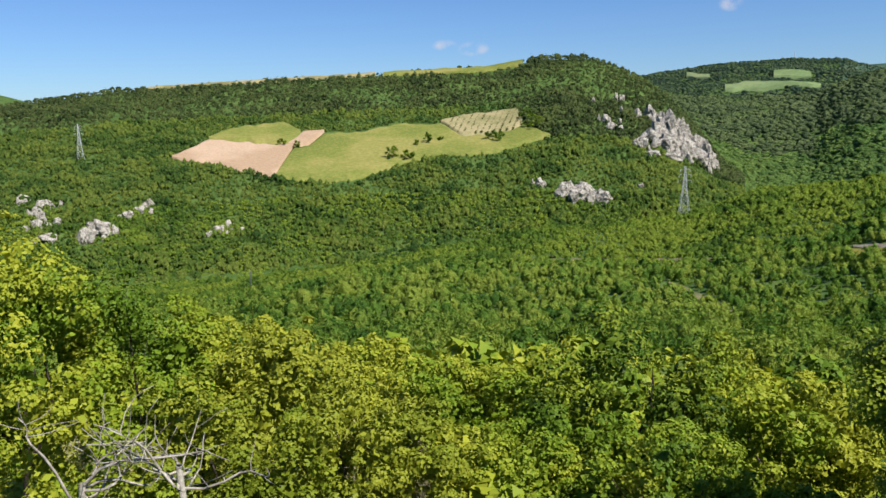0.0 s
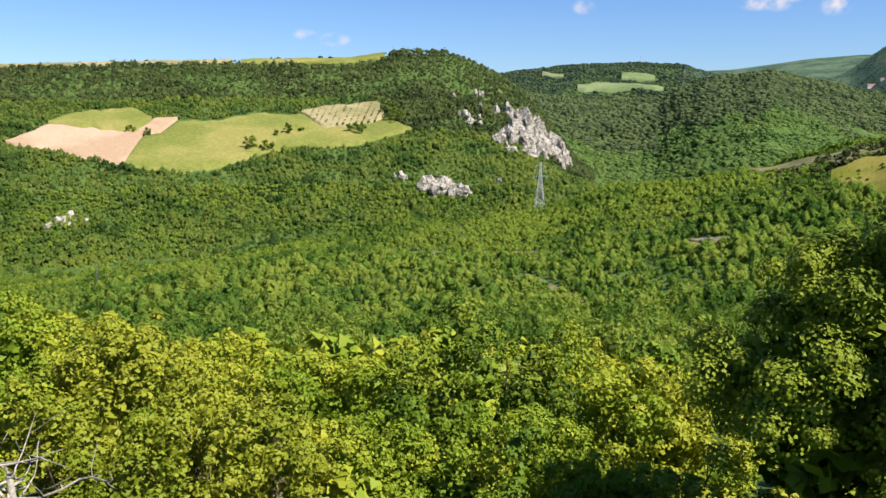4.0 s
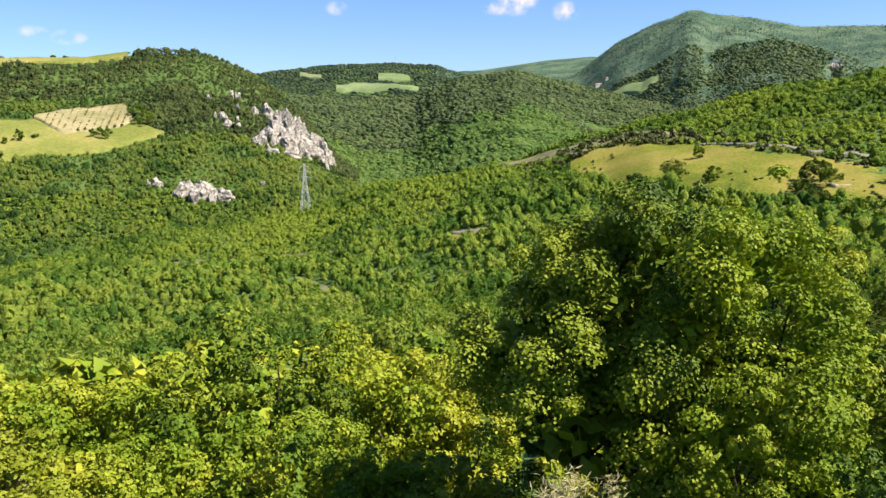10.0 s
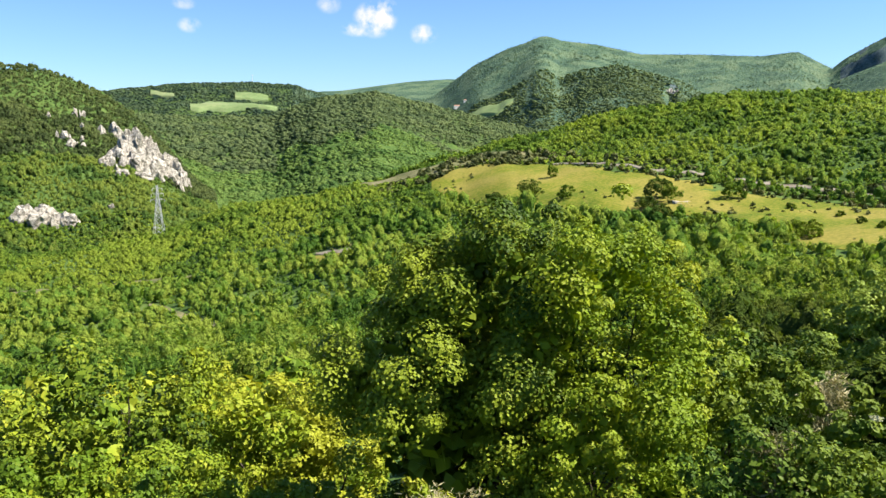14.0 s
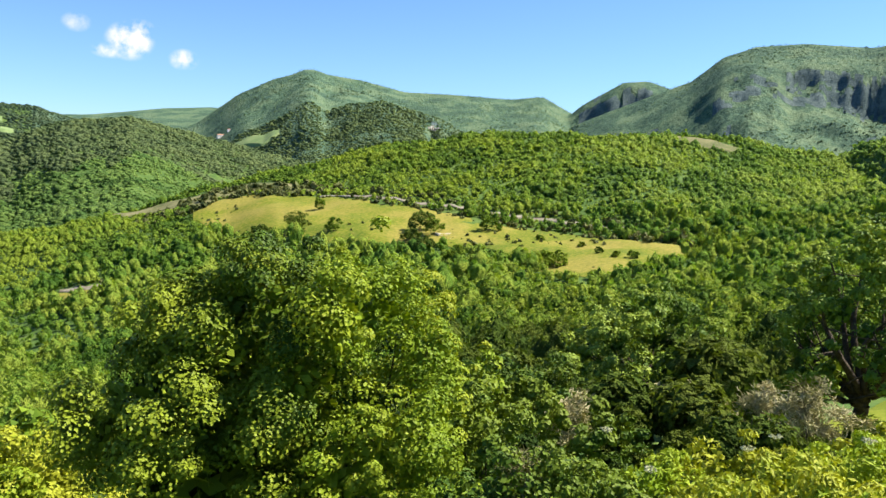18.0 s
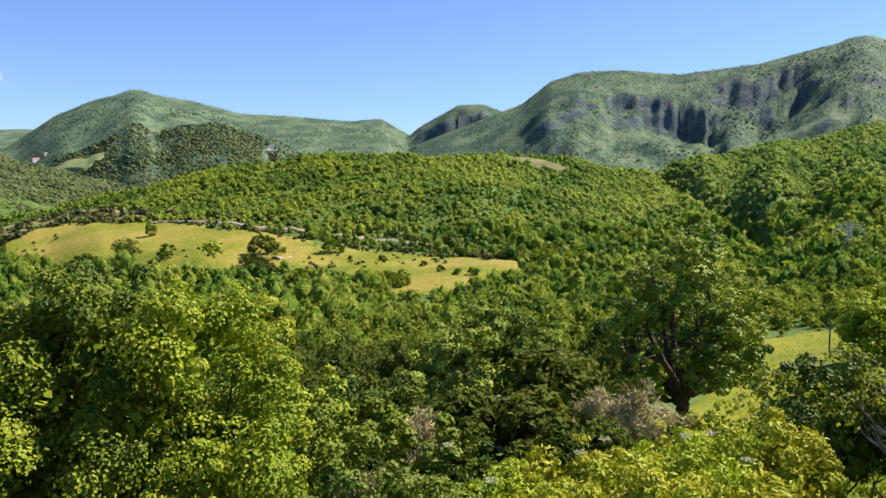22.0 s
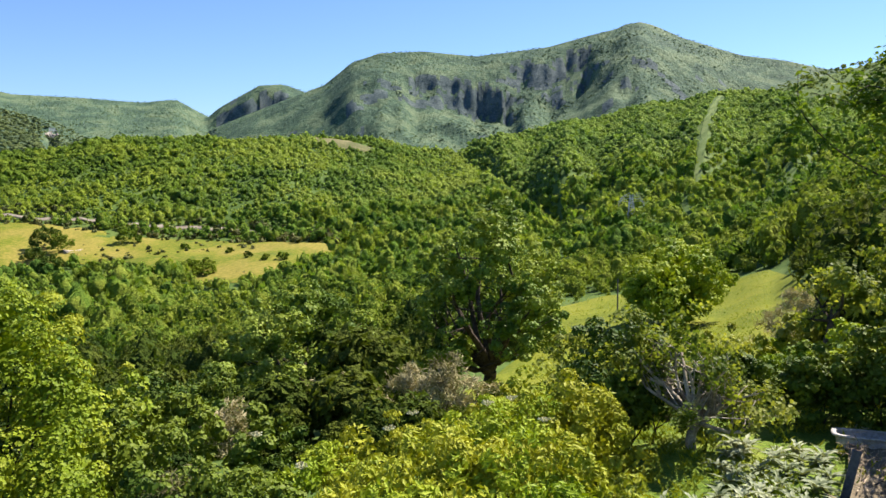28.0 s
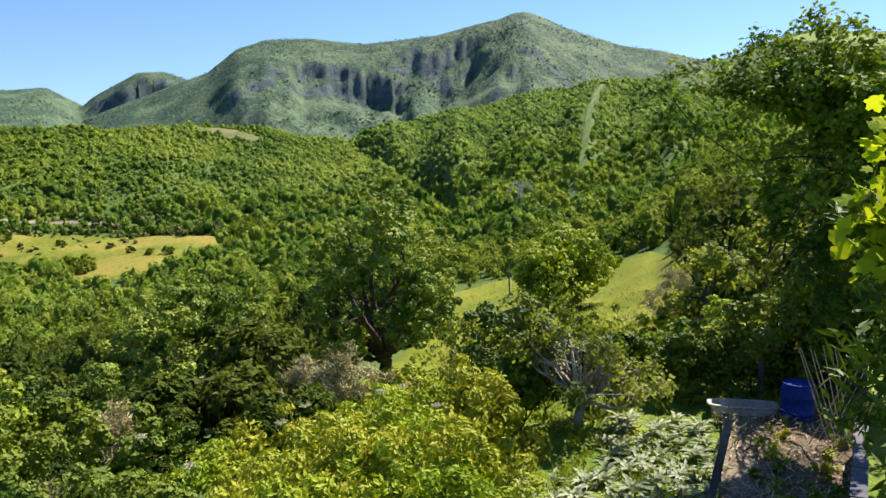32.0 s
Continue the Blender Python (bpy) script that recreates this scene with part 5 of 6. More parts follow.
def mast(name, label, bearing, dist, tall, r, mat):
    top = new(name)
    top.location = place(bearing, dist)
    tagged(top, label, "pole")
    v, f = tube([(0, 0, -0.5), (0, 0, tall * 0.5), (0, 0, tall)], [r, r * 0.85, r * 0.65], 8)
    lay("shaft", v, f, mat, parent=top, smooth=True)
    v, f = joined([strut((-r * 5, 0, tall * 0.93), (r * 5, 0, tall * 0.93), r * 0.4), tube([(-r * 5, 0, tall * 0.93), (-r * 5, 0, tall * 0.97)], [r * 0.7] * 2, 6),
                   tube([(r * 5, 0, tall * 0.93), (r * 5, 0, tall * 0.97)], [r * 0.7] * 2, 6)])
    lay("cross_bar", v, f, mat, parent=top)
    return top


M_CONCRETE = surface("weathered_concrete", [(0.3, (0.077, 0.081, 0.087)), (0.5, (0.112, 0.115, 0.122)), (0.7, (0.154, 0.154, 0.158))], 1.0, 12.0, bump=0.3, depth=0.01)
mast("radio_mast", "thin radio mast on the bare hill top", 113.4, 985, 17, 0.45, M_STEEL)
mast("radio_mast", "thin radio mast beside another on the hill top", 114.6, 985, 18, 0.45, M_STEEL)
mast("radio_mast", "thin mast on a distant ridge", 23.8, 2690, 26, 0.8, M_STEEL)
mast("utility_pole", "slim concrete utility pole at the edge of the pasture", 91.9, 92, 4.3, 0.10, M_CONCRETE)
mast("utility_pole", "pale concrete pole standing in the valley wood", -14.1, 330, 11, 0.2, M_CONCRETE)


# ---- far farm ----
M_WALL = surface("white_render", [(0.3, (0.66, 0.63, 0.58)), (0.5, (0.76, 0.73, 0.68)), (0.7, (0.82, 0.80, 0.76))], 0.1, 1.5)
M_TILE = surface("terracotta_roof", [(0.3, (0.26, 0.13, 0.08)), (0.5, (0.36, 0.19, 0.12)), (0.7, (0.42, 0.25, 0.17))], 0.1, 1.5)
M_DARK = surface("dark_opening", [(0.3, (0.02, 0.02, 0.02)), (0.7, (0.04, 0.04, 0.04))], 1.0, 5.0)


def block(x0, x1, y0, y1, z0, z1):
    v = [(x, y, z) for z in (z0, z1) for x, y in ((x0, y0), (x1, y0), (x1, y1), (x0, y1))]
    return v, [(3, 2, 1, 0), (4, 5, 6, 7), (0, 1, 5, 4), (1, 2, 6, 5), (2, 3, 7, 6), (3, 0, 4, 7)]


def house(bearing, dist, w, d, h, label):
    top = new("farmhouse")
    top.location = place(bearing, dist)
    top.rotation_euler.z = radians(-bearing + 15)
    tagged(top, label, "house")
    v, f = block(-w / 2, w / 2, -d / 2, d / 2, -4, h)
    lay("wall", v, f, M_WALL, parent=top)
    e = 0.6
    v = [(-w / 2 - e, -d / 2 - e, h), (w / 2 + e, -d / 2 - e, h), (w / 2 + e, d / 2 + e, h), (-w / 2 - e, d / 2 + e, h), (-w / 2 - e, 0, h + d * 0.28), (w / 2 + e, 0, h + d * 0.28)]
    lay("roof", v, [(0, 1, 5, 4), (2, 3, 4, 5), (0, 4, 3, 3), (1, 2, 5, 5)], M_TILE, parent=top)
    for k in range(4):
        x = -w / 2 + w * (k + 0.5) / 4
        v, f = block(x - 0.7, x + 0.7, -d / 2 - 0.12, -d / 2 + 0.1, h * 0.45, h * 0.75)
        lay("window", v, f, M_DARK, parent=top)


house(38.2, 3060, 26, 12, 9, "white farmhouse with tiled roof at the mountain foot")
house(37.7, 3100, 14, 9, 7, "small white outbuilding at the mountain foot")
house(38.75, 3040, 10, 8, 6, "low pale barn beside a farmhouse")

# ---- trees standing singly in the far fields, bushes in the meadow ----
SINGLE = [(-3.5, 640, 12, 12), (-2.4, 638, 12, 8.5), (-11.4, 690, 8, 7), (-10.3, 683, 6, 7), (-1.0, 679, 8, 11), (-1.8, 674, 5, 6), (3.8, 683, 18, 9), (0, 686, 6, 5), (6.1, 739, 16, 11), (6.7, 707, 17, 14)]
for n, (b, d, w, h) in enumerate(SINGLE):
    shrub("field_tree", "rounded green tree standing alone in a field", b, d, w, h, L_WOOD, 60, 8, 1.5, 500 + n, w * 0.10, 2, heart=0.85, group="trees in the far fields")
BUSHES = [(43.4, 272, 9.2, 7.4), (46.0, 267, 5.2, 5), (45, 302, 4.3, 5.6), (52.4, 263, 9, 7.5), (53.2, 259, 7, 6), (57.3, 266, 7.7, 5.4), (52.8, 238, 6.8, 4.5), (61.2, 213, 8, 4.6), (62.2, 214, 6.5, 4.2), (57.0, 219, 9.5, 4.7),
          (55, 222, 8, 4.8), (67.7, 219, 3.2, 2.2), (65.3, 227, 2.3, 2), (66.5, 220, 2.2, 1.9), (73.1, 235, 7.6, 7.8), (41, 280, 8, 2.8), (64, 243, 2.4, 1.7), (61.1, 254, 2.6, 1.8), (51.7, 251, 7.2, 5.4), (59.6, 217, 6, 4)]
for n, (b, d, w, h) in enumerate(BUSHES):
    shrub("meadow_bush", "rounded dark green bush in the dry meadow" if w > 4 else "small low bush in the dry meadow", b, d, w, h, L_WOOD if n % 3 else L_SLOPEWOOD, int(60 + w * 12), 10, 0.5, 520 + n, 0.07 * w, 3, heart=0.85, lobes=12,
          group="bushes in the meadow")
rows = []
for r in range(13):
    for k in range(22):
        rows.append((0.3 + r * 0.44 + k * 0.04, 703 + k * 3.4 + 0.4 * r))
rng_o = np.random.default_rng(77)
ORCHARD = [(b, d) for b, d in rows if curve(b, OPEN["orchard_ground"][0]) < d < curve(b, OPEN["orchard_ground"][1])]
vs, fs, total = [], [], 0
for b, d in ORCHARD:
    tv, tf = leafy_template(rng_o, 26, 5)
    p = np.array(place(b, d, 1.0))
    vs.append(tv * [1.25, 1.25, 1.0] * rng_o.uniform(0.8, 1.2) + p)
    fs.append(tf + total)
    total += len(tv)
lay("orchard_trees", np.concatenate(vs), np.concatenate(fs), L_DULL, "rows of small olive trees on a terraced slope", "orchard", "stuff")


def ribbon(name, label, mat, line, wide, lift=0.35):
    """A strip of open ground along a line of (bearing, distance)."""
    vs = []
    for b, d in line:
        for s in (-0.5, 0, 0.5):
            bb = b + math.degrees(s * wide / d)
            vs.append(place(bb, d, lift))
    fs = [(3 * i + k, 3 * i + k + 1, 3 * i + 4 + k, 3 * i + 3 + k) for i in range(len(line) - 1) for k in (0, 1)]
    return lay(name, vs, fs, mat, label, "clearing", "structure", smooth=True)


ribbon("firebreak", "straight grassy firebreak cut up through the wooded hill", M_BREAK, [(97.2 + 1.4 * (d - 236) / 250, d) for d in np.linspace(238, 495, 60)], 2.4)


# ---- shrubs between terrace and orchard trees ----
ELDER = [(67.5, 9.2, 1.9, 2.3), (71, 8.6, 1.8, 2.2), (74.5, 9.4, 1.9, 2.4), (78, 8.8, 1.8, 2.3), (81, 9.4, 1.9, 2.5), (84.5, 9.0, 1.8, 2.4), (88, 9.2, 1.7, 2.3),
         (69, 11.5, 2.0, 2.3), (76, 12, 2.1, 2.5), (83, 12.5, 2.1, 2.6), (88, 12.8, 1.8, 2.4)]
for n, (b, d, w, h) in enumerate(ELDER):
    shrub("elder_bush", "lush yellow-green elder bush below the terrace" if n % 3 else "tall leafy elder bush with pale flower heads", b, d, w * 1.2, h * (0.54 if b < 72 else 0.66 if b < 79 else 0.76), L_ELDER if n % 2 else L_LIME, 240, 20, 0.098, 600 + n, 0.18, 4, 0.22, heart=0.5, lobes=16,
          group="elder bushes", droop=0.35)
M_UMBEL = surface("cream_flowers", [(0.3, (0.38, 0.37, 0.20)), (0.5, (0.50, 0.48, 0.28)), (0.7, (0.60, 0.58, 0.38))], 8.0, 60.0)
rng_f = np.random.default_rng(88)
for n in range(7):
    b, d, w, h = ELDER[n % len(ELDER)]
    p = place(b + rng_f.uniform(-4, 4), d + rng_f.uniform(-0.3, 0.3), h * rng_f.uniform(0.86, 1.0))
    pieces = []
    for k in range(22):
        a, r = rng_f.uniform(0, 6.28), 0.075 * math.sqrt(rng_f.random())
        q = Vector((r * math.cos(a), r * math.sin(a), 0.02 * rng_f.random()))
        pieces.append(tube([q, q + Vector((0, 0, 0.012))], [0.016, 0.010], 5))
        pieces.append(strut((0, 0, -0.035), q, 0.002))
    v, f = joined(pieces)
    ob = lay("flower_head", v, f, M_UMBEL, "flat cream elder flower head above leaves", "flower", group="elder flowers")
    ob.location = p
TWIGGY = [(71.0, 31, 3.2, 2.3), (73.6, 29, 2.6, 2.2), (76.0, 27, 2.6, 2.6), (79.5, 24, 2.4, 2.9), (81, 25, 2.0, 2.4), (63.5, 24, 1.5, 2.1), (58.2, 9.5, 0.9, 2.0), (60.0, 10.5, 0.9, 1.9), (34.5, 8.6, 1.5, 2.2), (37.5, 8.4, 1.3, 2.1),
          (-3.5, 14.5, 1.0, 2.6), (-9.5, 17, 1.1, 2.9), (-22.5, 15, 1.8, 3.2), (-26, 17, 1.6, 3.4), (102.5, 44, 4.5, 3.2), (104.2, 40, 3.2, 2.6)]
for n, (b, d, w, h) in enumerate(TWIGGY):
    shrub("bare_shrub", "dry grey-brown twiggy shrub with few leaves", b, d, w, h, L_TWIG, 110, 19, 0.22 if d > 20 else 0.12, 640 + n, 0.24, 7, 0.09 if d > 20 else 0.06, group="dry shrubs", bark=M_DEAD if d < 20 else M_BARK, droop=-0.4)
# tall hedge bushes past bearing 110 are added, mostly unseen, to shade tub and barrel
GREENS = [(86.5, 17, 2.0, 1.8, L_LIME), (84.0, 20, 2.0, 1.6, L_LIME), (90.0, 16, 2.2, 2.6, L_OLIVE), (92.3, 15, 2.1, 2.5, L_HEDGE), (94.3, 15.2, 1.6, 2.0, L_HEDGE), (87.5, 14.5, 1.6, 1.7, L_LIME), (89.6, 12.9, 1.6, 1.7, L_LIME), (100.2, 16.4, 1.0, 1.6, L_HEDGE),
          (99.0, 15.6, 0.7, 1.5, L_HEDGE), (103.6, 16.3, 1.4, 1.35, L_HEDGE), (105.2, 16.5, 1.5, 1.45, L_HEDGE), (107, 16.7, 1.6, 1.5, L_HEDGE), (108.8, 16.9, 1.6, 1.6, L_HEDGE), (110.8, 17.0, 2.0, 3.0, L_HEDGE), (112.4, 17.2, 1.6, 3.1, L_HEDGE), (113.8, 16.8, 1.7, 3.2, L_HEDGE), (113.6, 18.4, 1.6, 1.9, L_LIME), (116.4, 17.6, 2.2, 4.2, L_HEDGE), (118.2, 17.0, 2.2, 4.6, L_HEDGE),
          (103.8, 18.4, 1.6, 1.2, L_ELDER), (105.6, 18.8, 1.8, 1.3, L_LIME), (107.4, 19.2, 2.0, 1.6, L_ELDER), (109.4, 19.6, 2.0, 1.7, L_LIME), (104.6, 26, 2.0, 1.6, L_OLIVE), (102.5, 26, 1.8, 1.2, L_ELDER), (99.5, 24, 2.0, 2.0, L_GOLD), (78.5, 36, 3.0, 3.2, L_GREEN), (74, 38, 3.2, 3.6, L_GREEN), (62.5, 36, 3.4, 3.6, L_HEDGE),
          (58, 30, 3.0, 3.2, L_HEDGE), (63.5, 27, 2.4, 1.8, L_HEDGE), (60.5, 22, 2.4, 2.4, L_HEDGE), (66.0, 21, 2.0, 1.2, L_HEDGE), (54.5, 22, 2.4, 3.6, L_GREEN), (53, 17, 2.2, 3.4, L_LIME), (56.5, 16, 2.0, 2.6, L_HEDGE),
          (57.5, 9.2, 1.6, 1.7, L_HEDGE), (61, 9.8, 1.7, 1.8, L_HEDGE), (64.3, 9.4, 1.4, 1.8, L_HEDGE)]
for n, (b, d, w, h, mat) in enumerate(GREENS):
    shrub("leafy_bush", {L_LIME: "bright yellow-green leafy bush", L_ELDER: "tall sunlit yellow-green bush", L_GREEN: "dense green leafy bush", L_OLIVE: "dull green dense bush", L_HEDGE: "dense hedge bush in shade-darkened green", L_GOLD: "bush with brownish yellow leaves", L_OAK: "dark green shaded bush"}[mat] + (" at the garden edge" if b > 84 else " on the slope"),
          b, d, w * 1.15, h, mat, 260 if d < 10 else 150 if mat == L_HEDGE else 100, 16, 0.07 if d < 10 else 0.11 if d < 20 else 0.17, 680 + n, 0.2, 4, 0.36, heart=0.62, lobes=14, group="bushes round the garden")
tree("fruit_tree", "dark fruit tree with crooked trunk beyond the garden", 105.4, 23, 3.3, (1.5, 1.4, 1.1), L_OLIVE, 150, 16, 0.12, 720, limbs=8, spread=0.28, crown_at=2.2, trunk=0.11, lobes=10)
tree("fruit_tree", "small fruit tree leaning over the pasture edge", 110.0, 26, 3.8, (1.8, 1.7, 1.3), L_OLIVE, 150, 20, 0.14, 721, limbs=8, spread=0.3, crown_at=2.5, trunk=0.12, lobes=10)

# ---- fallen bare tree on the slope ----
rng_d = np.random.default_rng(91)
dead = new("dead_tree")
dead.location = place(-27.5, 12.0)
tagged(dead, "bleached leafless branches of a dead tree", "tree")
for k, (dx, dy, h) in enumerate(((0, 0, 2.5), (1.25, 0.3, 2.6))):
    pts, rad = bough(rng_d, (dx, dy, -0.3), (dx + 0.05, dy, h), 0.07, 0.05, 0.1, 4)
    v, f = tube(pts, rad, 8)
    lay("trunk", v, f, M_DEAD, parent=dead, smooth=True)
    for i in range(7):
        a = rng_d.uniform(0, 6.28)
        end = np.array([dx + 0.3 + math.cos(a) * rng_d.uniform(0.9, 1.9), dy + math.sin(a) * 0.9, h + rng_d.uniform(-0.1, 1.0)])
        pts, rad = bough(rng_d, (dx + 0.03, dy, h * rng_d.uniform(0.75, 1.0)), end, 0.024, 0.007, 0.5, 8)
        pieces = [tube(pts, rad, 6)]
        for _ in range(5):
            s = rng_d.integers(2, 8)
            tip = pts[s] + rng_d.normal(size=3) * [0.35, 0.3, 0.2] + [0, 0, 0.22]
            p2, r2 = bough(rng_d, pts[s], tip, rad[s] * 0.6, 0.005, 0.4, 4)
            pieces.append(tube(p2, r2, 4))
        v, f = joined(pieces)
        lay("branch", v, f, M_DEAD, parent=dead, smooth=True)

# ---- garden ----
def garden_patch(name, label, mat, b0, b1, d0, d1, lift):
    b = np.linspace(b0, b1, 40)
    d = np.linspace(d0, d1, 40)
    B, D = np.meshgrid(b, d, indexing="ij")
    x, y = D * np.sin(np.radians(B)), D * np.cos(np.radians(B))
    Z = land(B, D) + lift + 0.03 * lumps(x, y, 0.35, 4) + 0.02 * lumps(x, y, 0.12, 5)
    V = np.stack([x, y, Z], -1).reshape(-1, 3)
    i, j = np.meshgrid(np.arange(39), np.arange(39), indexing="ij")
    F = np.stack([i * 40 + j, i * 40 + j + 1, (i + 1) * 40 + j + 1, (i + 1) * 40 + j], -1).reshape(-1, 4)
    return lay(name, V, F[:, ::-1], mat, label, "garden", "structure", smooth=True)


garden_patch("garden_lawn", "rough grass of a small vegetable garden", M_LAWN, 86, 124, 6, 22, 0.05)
garden_patch("garden_path", "trodden sandy path between vegetable beds", M_PATH, 107.0, 109.8, 8, 15.6, 0.16)
garden_patch("garden_bed", "dug brown earth of a vegetable bed", M_SOIL, 109.8, 115.4, 7, 15.6, 0.22)

# silver-leaved artichoke plants
rng_a = np.random.default_rng(55)


def artichoke_leaf():
    """A long arching leaf with a toothed edge, one metre long before scaling."""
    vs, fs = [], []
    n = 9
    for i in range(n + 1):
        t = i / n
        z = 0.75 * t - 0.62 * t * t
        x = 0.15 * t + 0.75 * t * t * (1 - 0.25 * t)
        w = 0.085 * math.sin(math.pi * min(1, t * 0.93 + 0.05)) * (1.25 if i % 2 else 0.6)
        vs += [(x, -w, z + 0.05 * w), (x, 0, z - 0.02), (x, w, z + 0.05 * w)]
        if i:
            a = 3 * i
            fs += [(a - 3, a - 2, a + 1, a), (a - 2, a - 1, a + 2, a + 1)]
    me = bpy.data.meshes.new("leaf")
    me.from_pydata(vs, [], fs)
    me.materials.append(L_SILVER)
    return me


LEAF = artichoke_leaf()


def artichoke(at, size, label):
    top = new("artichoke_plant")
    top.location = at
    tagged(top, label, "plant", "artichoke plants")
    count = rng_a.integers(14, 20)
    for k in range(count):
        ob = new("leaf", LEAF)
        ob.parent = top
        s = size * rng_a.uniform(0.7, 1.15)
        ob.scale = (s, s, s * rng_a.uniform(0.9, 1.3))
        ob.rotation_euler = (rng_a.uniform(-0.2, 0.2), rng_a.uniform(-0.55, 0.15), k * 2.4 + rng_a.uniform(-0.4, 0.4))
    return top


spots = []
for d in np.arange(8.4, 14.6, 0.5):
    lo = 91.5 if d < 11.5 else 98
    b = lo + rng_a.uniform(0, 2)
    while b < 107.4 - (d - 8.6) * 0.2:
        if d > 10.4 or b < 103:
            spots.append((b + rng_a.uniform(-0.6, 0.6), d + rng_a.uniform(-0.2, 0.2)))
        b += math.degrees(0.36 / d)
for b, d in spots:
    artichoke(place(b, d, 0.03), rng_a.uniform(0.34, 0.58), "silver-green artichoke plant with long toothed leaves")

# low vegetables in the bed
for n in range(34):
    b, d = rng_a.uniform(109.0, 111.2) if n % 2 else rng_a.uniform(113.2, 115.0), rng_a.uniform(8.2, 14.6)
    top = shrub("vegetable_plant", "small yellow-green vegetable plant in the bed" if n % 2 == 0 else "small green bean plant in the bed", b, d, 0.5, 0.36, L_LIME if n % 2 == 0 else L_GREEN, 14, 7, 0.07, 760 + n, 0.07, 2, 0.4, 0.12, "vegetable plants", lobes=4)

# blue barrel
M_BLUE = surface("blue_plastic", [(0.3, (0.008, 0.022, 0.15)), (0.5, (0.010, 0.032, 0.21)), (0.7, (0.02, 0.05, 0.27))], 1.5, 14.0, 0.45, 0.1, 0.003)
M_ENAMEL = surface("worn_white_enamel", [(0.3, (0.28, 0.27, 0.24)), (0.5, (0.44, 0.43, 0.41)), (0.7, (0.56, 0.55, 0.53))], 1.6, 14.0, 0.35, 0.1, 0.003)
M_CANE = surface("dry_cane", [(0.3, (0.24, 0.18, 0.11)), (0.5, (0.36, 0.28, 0.18)), (0.7, (0.46, 0.38, 0.26))], 3.0, 30.0, bump=0.3, depth=0.004)
M_POST = surface("weathered_post", [(0.3, (0.035, 0.038, 0.045)), (0.5, (0.065, 0.068, 0.078)), (0.7, (0.11, 0.11, 0.12))], 2.0, 24.0, bump=0.4, depth=0.005)
M_RUST = surface("rusty_iron", [(0.3, (0.10, 0.045, 0.025)), (0.5, (0.18, 0.08, 0.045)), (0.7, (0.26, 0.13, 0.08))], 4.0, 30.0)
M_SHEET = surface("grey_roof_sheet", [(0.3, (0.07, 0.068, 0.065)), (0.5, (0.11, 0.105, 0.10)), (0.7, (0.16, 0.15, 0.14))], 1.5, 12.0)


def lathe(profile, sides=28):
    vs, fs = [], []
    for r, z in profile:
        vs += [(r * math.cos(2 * math.pi * k / sides), r * math.sin(2 * math.pi * k / sides), z) for k in range(sides)]
    for i in range(len(profile) - 1):
        for k in range(sides):
            a, b = i * sides + k, i * sides + (k + 1) % sides
            fs.append((a, b, b + sides, a + sides))
    return vs, fs


barrel = new("water_barrel")
barrel.location = place(111.8, 15.0, 0.08)
barrel.scale = (0.95, 0.95, 0.84)
tagged(barrel, "tall blue plastic water barrel standing on bare earth", "barrel")
v, f = lathe([(0.0, 0.0), (0.25, 0.0), (0.275, 0.04), (0.29, 0.12), (0.29, 0.28), (0.305, 0.30), (0.305, 0.33), (0.29, 0.35), (0.295, 0.5), (0.29, 0.62), (0.305, 0.64), (0.305, 0.67), (0.29, 0.69), (0.285, 0.84), (0.26, 0.9)])
lay("body", v, f, M_BLUE, parent=barrel, smooth=True)
v, f = lathe([(0.262, 0.885), (0.275, 0.89), (0.275, 0.93), (0.25, 0.935), (0.245, 0.91), (0.0, 0.91)])
lay("lid", v, f, M_BLUE, parent=barrel, smooth=True)
v, f = joined([tube([(0.10, 0.1, 0.91), (0.10, 0.1, 0.94)], [0.035, 0.035], 10)])
lay("bung", v, f, M_BLUE, parent=barrel)

# old bathtub used as a trough
tub = new("bathtub")
tub.location = place(108.3, 15.2, 0.02)
tub.scale = (0.86, 0.86, 0.9)
tub.rotation_euler.z = radians(-108.3 + 6)
tagged(tub, "old white enamel bathtub on the ground before bushes", "bathtub")


def oval(hx, hy, z, n=32, p=4.0):
    out = []
    for k in range(n):
        a = 2 * math.pi * k / n
        c, s = math.cos(a), math.sin(a)
        out.append((hx * math.copysign(abs(c) ** (2 / p), c), hy * math.copysign(abs(s) ** (2 / p), s), z))
    return out


def loft(rings):
    n = len(rings[0])
    vs = [p for r in rings for p in r]
    return vs, [(i * n + k, i * n + (k + 1) % n, (i + 1) * n + (k + 1) % n, (i + 1) * n + k) for i in range(len(rings) - 1) for k in range(n)]


v, f = loft([oval(0.02, 0.02, 0.0), oval(0.55, 0.18, 0.0), oval(0.62, 0.22, 0.08), oval(0.67, 0.25, 0.32), oval(0.65, 0.23, 0.32), oval(0.58, 0.19, 0.12), oval(0.02, 0.02, 0.10)])
lay("basin", v, f, M_ENAMEL, parent=tub, smooth=True)
v, f = loft([oval(0.66, 0.24, 0.305), oval(0.73, 0.29, 0.305), oval(0.74, 0.30, 0.325), oval(0.73, 0.29, 0.345), oval(0.65, 0.23, 0.345), oval(0.64, 0.22, 0.325)])
lay("rim", v, f, M_ENAMEL, parent=tub, smooth=True)

# lean-to roof behind the barrel
shed = new("lean_to_shed")
shed.location = place(112.6, 17.0)
shed.rotation_euler.z = radians(-112.6)
tagged(shed, "low lean-to with a grey sheet roof under the bushes", "shed")
